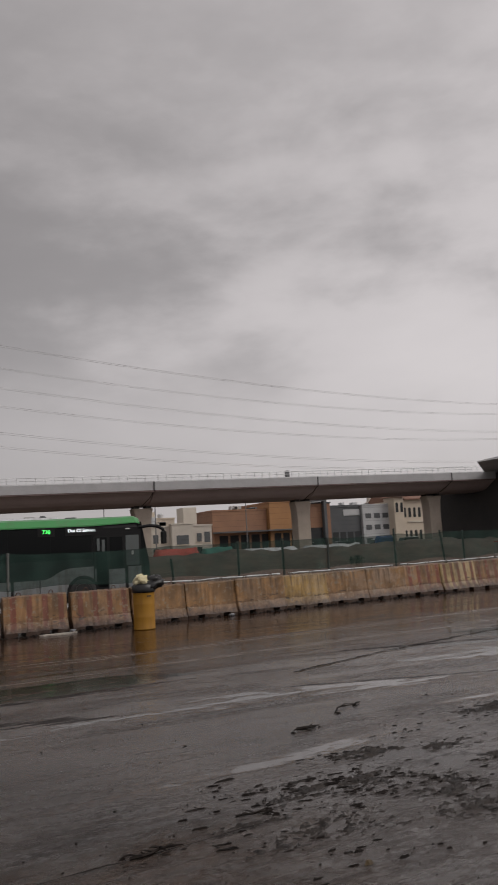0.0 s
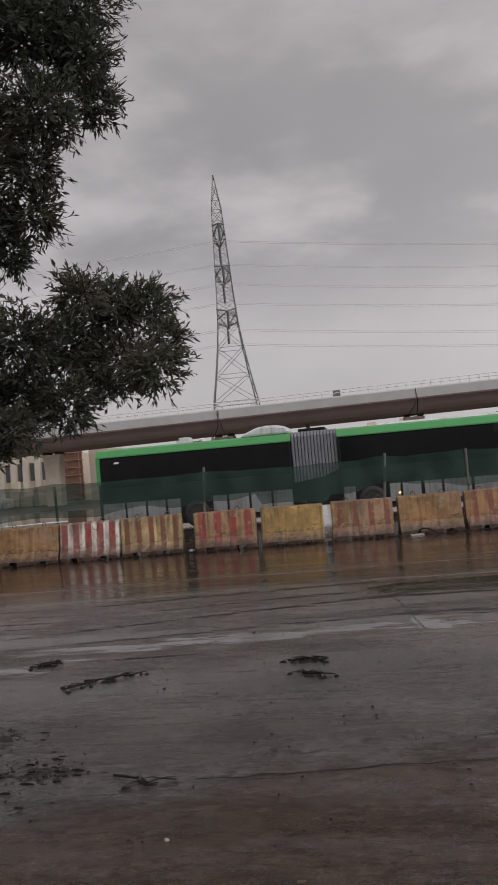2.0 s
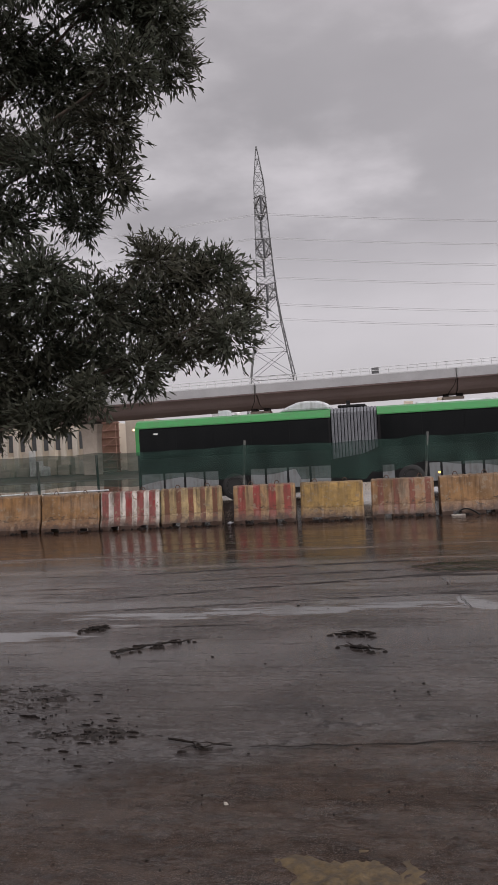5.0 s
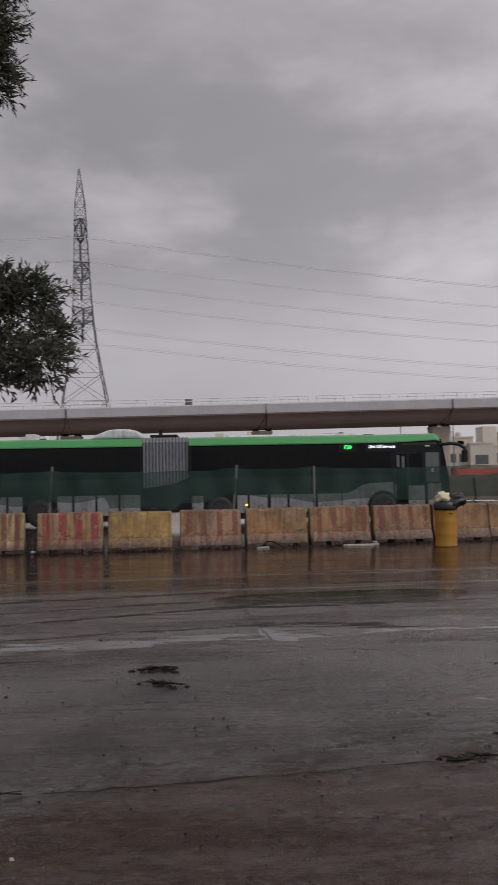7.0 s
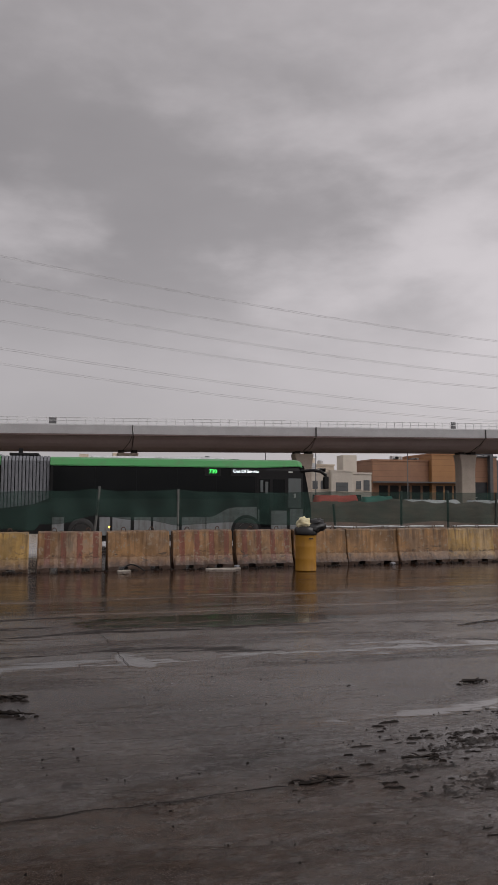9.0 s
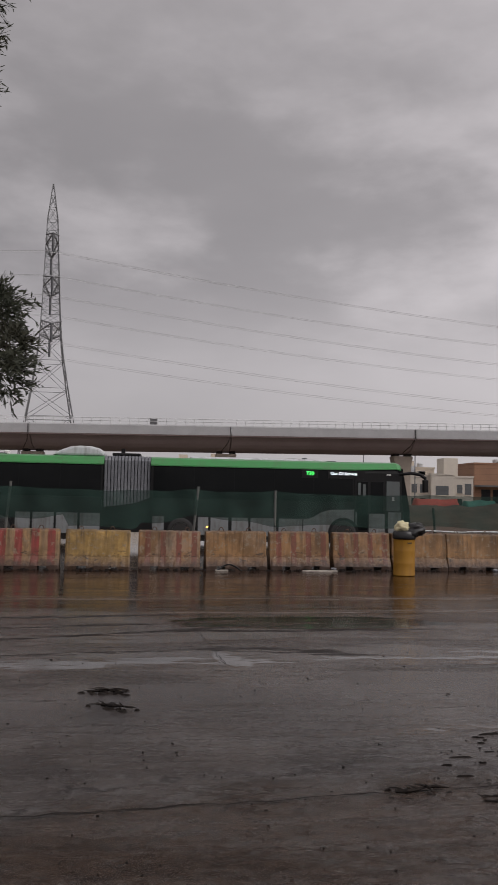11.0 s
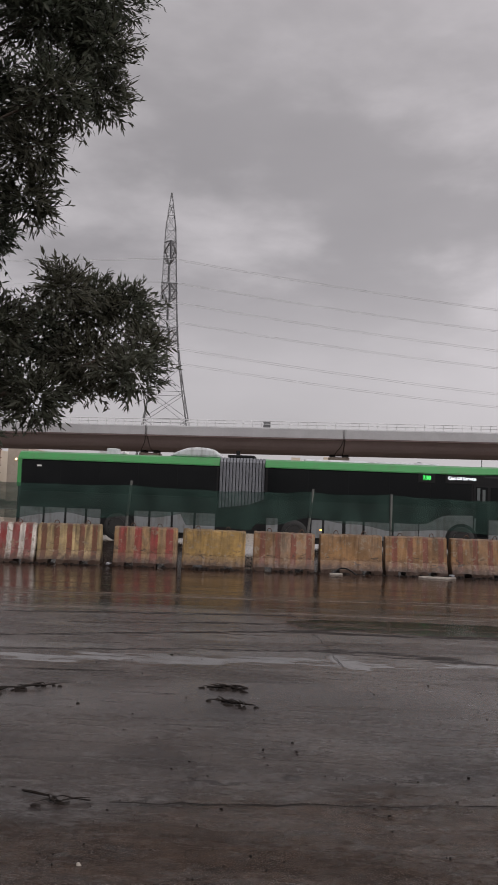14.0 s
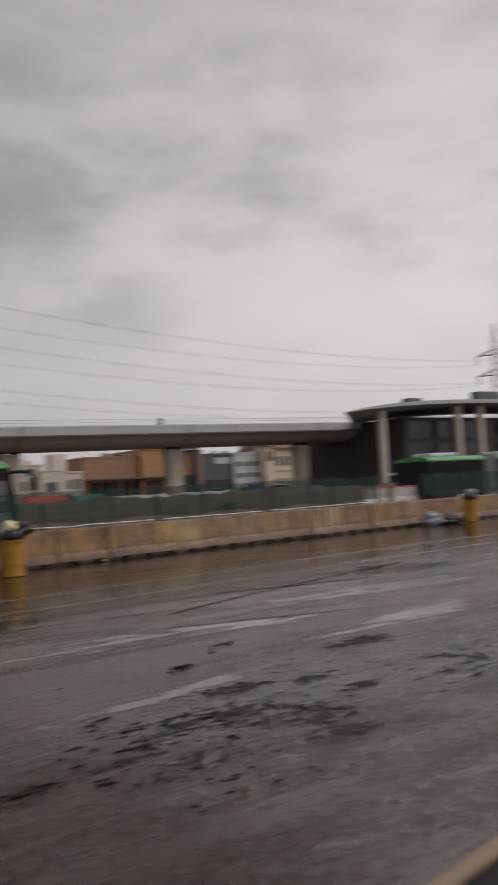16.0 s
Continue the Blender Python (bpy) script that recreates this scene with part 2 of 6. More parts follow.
    c = m.mix(m.math("MULTIPLY", crust, 0.9), c, (0.013, 0.0095, 0.008))
    # rust-brown silt dragged along the road in thin uneven trails
    trail = m.math("MULTIPLY", m.rng(drag, 0.56, 0.64), m.rng(patch, 0.42, 0.58))
    c = m.mix(m.math("MULTIPLY", trail, 0.4), c, (0.020, 0.0125, 0.010))
    # the border of the soil, and a tyre mark beside it
    kerf = m.math("MULTIPLY", m.rng(m.math("ABSOLUTE", m.math("SUBTRACT", ds, 4.9)), 0.035, 0.012), m.rng(ragged, 0.44, 0.54))
    c = m.mix(m.math("MULTIPLY", kerf, 0.8), c, (0.013, 0.009, 0.0075))
    speck = m.rng(m.noise(v, 30.0, 5, 0.78), 0.61, 0.66)
    c = m.mix(m.math("MULTIPLY", speck, m.rng(d, 10.0, 6.0, 0.0, 0.85)), c, (0.011, 0.008, 0.007))
    clod = m.rng(z, 0.012, 0.02)
    c = m.mix(clod, c, (0.017, 0.013, 0.011))
    far = m.rng(y, 58.0, 66.0)
    c = m.mix(far, c, m.mix(m.rng(patch, 0.4, 0.6), (0.10, 0.075, 0.056), (0.06, 0.047, 0.035)))
    m.color(c)
    # wet film: standing water in sheets with sharp shores, damp asphalt between
    sheet = m.math("MULTIPLY", m.math("MAXIMUM", m.rng(streak, 0.48, 0.52), m.math("MULTIPLY", m.rng(patch, 0.52, 0.56), 0.8)), m.rng(d, 5.2, 9.0, 0.15, 0.75))
    pool = union(sheet, lake, puddle)
    pool = m.math("MULTIPLY", pool, m.rng(trail, 0.0, 1.0, 1.0, 0.4))
    pool = m.math("MAXIMUM", pool, m.math("MULTIPLY", m.rng(d, 10.4, 11.4), m.rng(streak2, 0.36, 0.52, 0.80, 0.97)))
    pool = m.math("MULTIPLY", pool, m.math("SUBTRACT", 1.0, m.math("MULTIPLY", m.math("MAXIMUM", crust, kerf), 0.9)))
    pool = m.math("MAXIMUM", pool, m.rng(d0, 20.0, 23.0))
    rub = m.math("ADD", m.math("MULTIPLY", m.math("SUBTRACT", drag, 0.5), 0.34), m.math("MULTIPLY", m.math("SUBTRACT", streak2, 0.5), 0.45))
    rub = m.math("ADD", rub, m.math("MULTIPLY", m.math("SUBTRACT", skin, 0.5), -0.3))
    r = m.math("ADD", m.rng(pool, 0.0, 1.0, 0.25, 0.06), m.math("MULTIPLY", rub, m.rng(pool, 0.0, 1.0, 1.0, 0.3)))
    r = m.math("ADD", r, m.math("MULTIPLY", union(clod, line, m.math("MULTIPLY", crust, 1.6)), 0.22))
    r = m.math("MAXIMUM", r, 0.05)
    m.rough(m.math("ADD", r, m.math("MULTIPLY", far, 0.5), True))
    # how full the film of water is: broad sheets, ragged drifts and small damp flecks
    wet = m.math("ADD", m.math("MULTIPLY", m.math("SUBTRACT", streak, 0.5), 1.5), m.math("MULTIPLY", m.math("SUBTRACT", ragged, 0.5), 1.3))
    wet = m.math("ADD", wet, m.math("MULTIPLY", m.math("SUBTRACT", skin, 0.5), m.rng(d, 9.5, 5.0, 0.8, 2.4)))
    wet = m.math("ADD", wet, m.math("MULTIPLY", m.math("SUBTRACT", fine, 0.5), m.rng(d, 8.0, 4.5, 0.5, 2.2)))
    wet = m.rng(wet, -0.28, 0.30)
    wet = m.math("MAXIMUM", wet, m.math("MULTIPLY", lake, m.rng(streak2, 0.40, 0.58, 0.72, 0.40)))
    wet = m.math("MAXIMUM", wet, m.math("MULTIPLY", m.math("MAXIMUM", silt, puddle), 0.20))
    wet = m.math("MULTIPLY", wet, m.math("SUBTRACT", 1.0, m.math("MULTIPLY", union(crust, kerf, m.math("MULTIPLY", trail, 0.5)), 0.95)))
    wet_r = m.math("MULTIPLY", m.rng(x, -1.8, 6.5), m.rng(d, 10.5, 7.5))
    gloss = m.math("MULTIPLY", m.rng(wet, 0.0, 1.0, 0.12, 0.64), m.rng(near_f, 0.0, 1.0, 1.0, 0.58))
    m.set(m.p.inputs["Specular IOR Level"], m.math("MULTIPLY", gloss, m.math("ADD", 1.0, m.math("MULTIPLY", wet_r, 3.2))))
    h = m.math("ADD", m.math("MULTIPLY", fine, 0.65), m.math("MULTIPLY", grit, 0.35))
    h = m.math("ADD", h, m.math("MULTIPLY", m.noise(m.co((1, 2.2, 1)), 15.0, 7, 0.74, 0.2), 1.3))
    h = m.math("MULTIPLY", h, m.math("ADD", m.math("ADD", 0.16, m.math("MULTIPLY", wet_r, 0.10)), m.math("MULTIPLY", near_f, 0.60)))
    h = m.math("MULTIPLY", h, m.math("SUBTRACT", 1.0, m.math("MULTIPLY", pool, 0.94)))
    m.bump(h, 1.0, 0.035)
    return m.m


def barrier_mat(name, base, stripe=None, count=5, stripe_w=0.5, worn=0.4, mortar=(0.26, 0.20, 0.135)):
    """Old road paint on concrete: stripes across the length, drips, chips, mud at the foot."""
    m = Mat(name, base, 0.6)
    v = m.co()
    x, y, z = m.xyz(v)
    big = m.noise(v, 2.2, 5, 0.6, 0.2, rnd=True)
    chips = m.noise(v, 9.0, 6, 0.68, 0.4, rnd=True)
    drips = m.noise(m.co((13, 1.2, 0.7)), 1.0, 4, 0.6, 0.1, rnd=True)
    fine = m.noise(v, 70.0, 3, 0.6)
    pale = tuple(min(0.7, 0.7 * q + 0.13) for q in base)
    c = m.mix(m.rng(big, 0.35, 0.62), base, tuple(0.55 * q for q in base))
    c = m.mix(m.math("MULTIPLY", m.rng(m.noise(v, 1.3, 6, 0.65, 0.5, rnd=True), 0.46, 0.62), m.math("MULTIPLY", m.rand(), 0.8)), c, pale)
    if stripe:
        s = m.math("FRACT", m.math("MULTIPLY", m.math("ADD", x, 3.0), count / 1.46))
        edge = m.math("ADD", s, m.math("MULTIPLY", m.math("SUBTRACT", chips, 0.5), 0.22))
        band = m.math("MULTIPLY", m.rng(edge, stripe_w - 0.03, stripe_w + 0.03), m.rng(edge, 1.0, 0.96))
        band = m.math("MULTIPLY", band, m.rng(big, 0.36, 0.52, 1.0, 0.88))
        c = m.mix(band, c, m.mix(m.rng(big, 0.3, 0.7), stripe, tuple(0.6 * q for q in stripe)))
    c = m.mix(m.rng(chips, 0.62 - 0.14 * worn, 0.68 - 0.14 * worn, 0.0, 0.8), c, mortar)
    c = m.mix(m.math("MULTIPLY", m.rng(drips, 0.46, 0.64), m.rng(z, 0.30, 0.85, 0.12, 0.70)), c, (0.060, 0.036, 0.020))
    c = m.mix(m.rng(z, 0.84, 0.90, 0.0, 0.5), c, (0.10, 0.07, 0.05))
    grime = m.noise(m.co((2.2, 2.2, 1.1)), 1.0, 7, 0.68, 0.5, rnd=True)
    c = m.mix(m.rng(grime, 0.52, 0.66, 0.0, 0.6), c, (0.085, 0.050, 0.025))
    mudline = m.math("ADD", z, m.math("MULTIPLY", m.math("SUBTRACT", chips, 0.5), 0.5))
    c = m.mix(m.rng(mudline, 0.40, 0.16, 0.0, 0.6), c, (0.080, 0.038, 0.021))
    c = m.mix(m.rng(mudline, 0.24, 0.06, 0.0, 0.92), c, (0.040, 0.021, 0.013))
    seam = m.math("MULTIPLY", m.rng(m.math("ABSOLUTE", m.math("SUBTRACT", mudline, 0.30)), 0.03, 0.0), 0.5)
    c = m.mix(seam, c, (0.07, 0.04, 0.025))
    # scars where lumps of paint and concrete broke away at the knee
    scar = m.noise(m.co((3.2, 3.2, 9.0)), 1.0, 7, 0.72, 0.6, rnd=True)
    scar = m.math("MULTIPLY", m.rng(scar, 0.57, 0.61), m.rng(m.math("ABSOLUTE", m.math("SUBTRACT", z, 0.30)), 0.26, 0.05))
    c = m.mix(m.math("MULTIPLY", scar, 0.85), c, (0.045, 0.028, 0.018))
    m.color(c)
    m.rough(m.rng(big, 0.3, 0.7, 0.38, 0.62))
    m.bump(m.math("ADD", m.math("MULTIPLY", chips, 0.7), m.math("MULTIPLY", fine, 0.3)), 0.8, 0.018)
    return m.m


def net_mat(name, color, cover):
    """Woven shade netting: threads with open gaps between them."""
    m = Mat(name, color, 0.75, spec=0.2)
    v = m.co()
    n = m.noise(v, 2.0, 5, 0.6)
    m.color(m.mix(m.rng(n, 0.35, 0.65), color, tuple(0.6 * q for q in color)))
    tr = m.t.nodes.new("ShaderNodeBsdfTransparent")
    mx = m.t.nodes.new("ShaderNodeMixShader")
    m.set(mx.inputs[0], m.rng(m.noise(m.co((1, 1, 4)), 1.4, 5, 0.6), 0.3, 0.7, cover - 0.07, cover + 0.07))
    m.t.links.new(tr.outputs[0], mx.inputs[1])
    m.t.links.new(m.p.outputs[0], mx.inputs[2])
    m.t.links.new(mx.outputs[0], m.t.nodes["Material Output"].inputs["Surface"])
    return m.m


def paint_mat(name, color, rough=0.25, dirt=0.25, coat=0.0, dirt_c=(0.09, 0.075, 0.06)):
    m = Mat(name, color, rough)
    v = m.co()
    n = m.noise(v, 1.6, 5, 0.6)
    n2 = m.noise(m.co((6, 6, 0.8)), 1.5, 4, 0.6)
    f = m.math("MULTIPLY", m.rng(m.math("MULTIPLY", n, n2), 0.18, 0.40), dirt)
    m.color(m.mix(f, color, dirt_c))
    m.rough(m.rng(n, 0.3, 0.7, rough, min(1, rough + 0.18)))
    m.p.inputs["Coat Weight"].default_value = coat
    return m.m


def glow_mat(name, color, strength):
    m = bpy.data.materials.new(name)
    m.use_nodes = True
    p = m.node_tree.nodes["Principled BSDF"]
    p.inputs["Base Color"].default_value = (*color, 1)
    p.inputs["Emission Color"].default_value = (*color, 1)
    p.inputs["Emission Strength"].default_value = strength
    return m


def leaf_mat():
    m = Mat("leaf", (0.06, 0.08, 0.04), 0.6, spec=0.3)
    g = m.t.nodes.new("ShaderNodeNewGeometry").outputs["Random Per Island"]
    v = m.noise(m.co(), 1.6, 3)
    c = m.mix(g, (0.055, 0.065, 0.046), (0.092, 0.099, 0.070))
    c = m.mix(m.rng(v, 0.4, 0.7, 0, 0.5), c, (0.088, 0.075, 0.053))
    m.color(c)
    tr = m.t.nodes.new("ShaderNodeBsdfTranslucent")
    m.set(tr.inputs["Color"], c)
    mx = m.t.nodes.new("ShaderNodeMixShader")
    mx.inputs[0].default_value = 0.5
    m.t.links.new(m.p.outputs[0], mx.inputs[1])
    m.t.links.new(tr.outputs[0], mx.inputs[2])
    m.t.links.new(mx.outputs[0], m.t.nodes["Material Output"].inputs["Surface"])
    return m.m


def cladding_mat(name, c1, c2, pitch):
    m = Mat(name, c1, 0.6)
    v = m.co()
    x, y, z = m.xyz(v)
    line = m.math("FRACT", m.math("MULTIPLY", z, 1.0 / pitch))
    n = m.noise(v, 0.4, 5, 0.6)
    c = m.mix(m.rng(n, 0.3, 0.7), c1, c2)
    m.color(m.mix(m.rng(line, 0.06, 0.02), c, tuple(0.55 * q for q in c1)))
    return m.m


M = dict(
    ground=ground_mat(),
    tan=barrier_mat("barrier_ochre_paint", (0.31, 0.160, 0.056), worn=0.5),
    tan_red=barrier_mat("barrier_ochre_faded_red", (0.31, 0.160, 0.062), (0.22, 0.062, 0.036), 4, 0.62, 0.55),
    yellow=barrier_mat("barrier_yellow_paint", (0.42, 0.255, 0.072), worn=0.45),
    white_red=barrier_mat("barrier_white_red", (0.70, 0.64, 0.57), (0.26, 0.026, 0.024), 5, 0.42, 0.4),
    cream_red=barrier_mat("barrier_cream_red", (0.50, 0.36, 0.17), (0.19, 0.055, 0.030), 5, 0.55, 0.35),
    red_tan=barrier_mat("barrier_tan_red_stripes", (0.36, 0.21, 0.09), (0.29, 0.036, 0.032), 4, 0.5, 0.35),
    rust=grainy("rusty_rebar", (0.06, 0.04, 0.03), (0.12, 0.06, 0.035), 20, 0.8, 0.2),
    net=net_mat("green_netting", (0.027, 0.060, 0.048), 0.64),
    post=grainy("galvanised_post", (0.10, 0.105, 0.10), (0.17, 0.165, 0.15), 8, 0.55, 0.1, metal=0.3),
    post_dark=grainy("dark_painted_post", (0.025, 0.035, 0.030), (0.05, 0.055, 0.045), 8, 0.6, 0.1),
    green=paint_mat("bus_green_paint", (0.037, 0.25, 0.062), 0.32, 0.3, 0.3),
    grey=paint_mat("bus_grey_paint", (0.215, 0.225, 0.23), 0.35, 0.6),
    roof=paint_mat("bus_roof_white", (0.55, 0.57, 0.58), 0.4, 0.4),
    glass=paint_mat("tinted_bus_glass", (0.005, 0.006, 0.0065), 0.05, 0.2, 0.0, (0.009, 0.009, 0.009)),
    black=paint_mat("black_plastic", (0.007, 0.007, 0.0075), 0.45, 0.25, 0.0, (0.02, 0.018, 0.016)),
    pane=paint_mat("pale_door_glass", (0.10, 0.115, 0.115), 0.08, 0.2),
    rubber=grainy("tyre_rubber", (0.014, 0.014, 0.014), (0.03, 0.028, 0.026), 10, 0.75, 0.3),
    rim=paint_mat("wheel_rim", (0.5, 0.5, 0.5), 0.35, 0.4),
    bellows=grainy("bellows_fabric", (0.13, 0.135, 0.15), (0.19, 0.195, 0.21), 6, 0.7, 0.2),
    led_green=glow_mat("led_green", (0.08, 1.0, 0.16), 1.6),
    led_white=glow_mat("led_white", (0.92, 0.97, 1.0), 1.5),
    lamp_amber=glow_mat("marker_amber", (1.0, 0.55, 0.12), 2.0),
    lamp_warm=glow_mat("shop_lamp", (1.0, 0.75, 0.45), 1.5),
    concrete=grainy("viaduct_concrete", (0.37, 0.365, 0.37), (0.44, 0.435, 0.44), 0.5, 0.8, 0.2, 6.0),
    concrete_dark=grainy("girder_concrete", (0.37, 0.295, 0.28), (0.43, 0.35, 0.335), 0.4, 0.8, 0.2, 5.0),
    # dark brown for the painted shadow line below the parapet
    lip_shade=grainy("shadow_line_brown", (0.10, 0.070, 0.066), (0.16, 0.115, 0.105), 0.6, 0.85, 0.1, 6.0),
    pier=grainy("pier_concrete", (0.40, 0.34, 0.28), (0.50, 0.43, 0.36), 0.6, 0.8, 0.2, 5.0),
    dark=grainy("dark_joint", (0.03, 0.028, 0.026), (0.05, 0.045, 0.04), 3, 0.8, 0.0),
    rail=grainy("pale_rail_steel", (0.6, 0.6, 0.6), (0.7, 0.7, 0.7), 3, 0.5, 0.0, metal=0.2),
    steel=grainy("pylon_steel", (0.15, 0.15, 0.155), (0.21, 0.21, 0.21), 0.8, 0.6, 0.0, metal=0.3),
    insul=grainy("dark_insulator", (0.05, 0.05, 0.055), (0.09, 0.09, 0.095), 2, 0.4, 0.0),
    wire=grainy("line_wire", (0.50, 0.50, 0.505), (0.58, 0.58, 0.58), 0.2, 0.6, 0.0),
    orange=cladding_mat("orange_cladding", (0.31, 0.162, 0.092), (0.26, 0.135, 0.08), 1.2),
    orange_b=cladding_mat("bright_orange_cladding", (0.38, 0.19, 0.075), (0.33, 0.165, 0.07), 1.2),
    beige=grainy("beige_plaster", (0.52, 0.44, 0.35), (0.60, 0.52, 0.42), 0.3, 0.8, 0.1, 4.0),
    cream=grainy("cream_plaster", (0.50, 0.45, 0.39), (0.58, 0.53, 0.46), 0.3, 0.8, 0.1, 4.0),
    slate=cladding_mat("dark_grey_cladding", (0.075, 0.08, 0.085), (0.10, 0.105, 0.11), 0.9),
    # near-black base colour holds the shade under the viaduct; the hall shares it
    shell=grainy("shade_darkened_concrete", (0.036, 0.034, 0.034), (0.060, 0.056, 0.054), 0.5, 0.85, 0.2, 4.0),
    pale=cladding_mat("pale_grey_cladding", (0.42, 0.43, 0.44), (0.5, 0.5, 0.5), 1.5),
    window=paint_mat("dark_window_glass", (0.02, 0.022, 0.025), 0.08, 0.2),
    roof_tile=grainy("brown_roof_tiles", (0.17, 0.09, 0.06), (0.24, 0.13, 0.09), 2, 0.8, 0.3, 12),
    white=paint_mat("white_paint", (0.72, 0.72, 0.70), 0.35, 0.4),
    dusty_white=paint_mat("dusty_white_plastic", (0.40, 0.365, 0.33), 0.5, 0.6),
    red=paint_mat("red_sheet", (0.50, 0.07, 0.05), 0.6, 0.3),
    teal=paint_mat("green_sheet", (0.03, 0.17, 0.13), 0.6, 0.3),
    blue=paint_mat("blue_sheet", (0.04, 0.12, 0.35), 0.5, 0.3),
    soil=grainy("loose_soil", (0.060, 0.043, 0.033), (0.10, 0.072, 0.053), 0.8, 0.95, 0.6, 8, dist=0.05),
    bush=grainy("scrub_leaf", (0.045, 0.042, 0.024), (0.075, 0.066, 0.040), 3, 0.8, 0.0),
    leaf=leaf_mat(),
    bark=grainy("bark", (0.06, 0.045, 0.035), (0.12, 0.09, 0.07), 8, 0.9, 0.6, 40),
    drum=paint_mat("ochre_drum_paint", (0.36, 0.175, 0.014), 0.45, 0.4, 0.0, (0.16, 0.07, 0.02)),
    bag=paint_mat("black_bin_bag", (0.012, 0.012, 0.013), 0.28, 0.1),
    bag_pale=grainy("pale_yellow_bag", (0.62, 0.54, 0.30), (0.72, 0.66, 0.45), 9, 0.5, 0.4, 30),
    bag_grey=grainy("grey_plastic_bag", (0.16, 0.17, 0.19), (0.34, 0.34, 0.36), 5, 0.4, 0.3, 30),
    mud_wet=grainy("wet_mud_ridges", (0.012, 0.010, 0.009), (0.042, 0.033, 0.028), 9, 0.45, 0.9, 45, dist=0.02),
    mud=grainy("dark_wet_mud", (0.007, 0.0055, 0.005), (0.020, 0.015, 0.013), 14, 0.6, 0.8, 60),
    stone=grainy("small_stones", (0.03, 0.027, 0.025), (0.08, 0.07, 0.06), 8, 0.7, 0.3, 60),
    straw=grainy("yellow_soil", (0.042, 0.028, 0.014), (0.12, 0.080, 0.034), 22, 0.6, 0.6, 60),
    twig=grainy("wet_twigs", (0.010, 0.008, 0.007), (0.022, 0.016, 0.013), 20, 0.6, 0.3),
    plank=grainy("pale_wood", (0.26, 0.23, 0.20), (0.46, 0.42, 0.37), 6, 0.6, 0.2),
    trim=grainy("brown_door_trim", (0.115, 0.074, 0.048), (0.13, 0.086, 0.057), 6, 0.75, 0.05, 300),
    trim_edge=grainy("tan_edge_trim", (0.20, 0.14, 0.09), (0.24, 0.17, 0.11), 30, 0.6, 0.1, 200),
    scaffold=grainy("rusty_scaffold", (0.20, 0.10, 0.075), (0.30, 0.17, 0.13), 2, 0.7, 0.0),
)
for key, level in (("mud_wet", 0.28), ("mud", 0.10), ("twig", 0.12)):
    M[key].node_tree.nodes["Principled BSDF"].inputs["Specular IOR Level"].default_value = level
M["glass"].node_tree.nodes["Principled BSDF"].inputs["Specular IOR Level"].default_value = 0.12
M["black"].node_tree.nodes["Principled BSDF"].inputs["Specular IOR Level"].default_value = 0.25

# ---- mesh tools ----


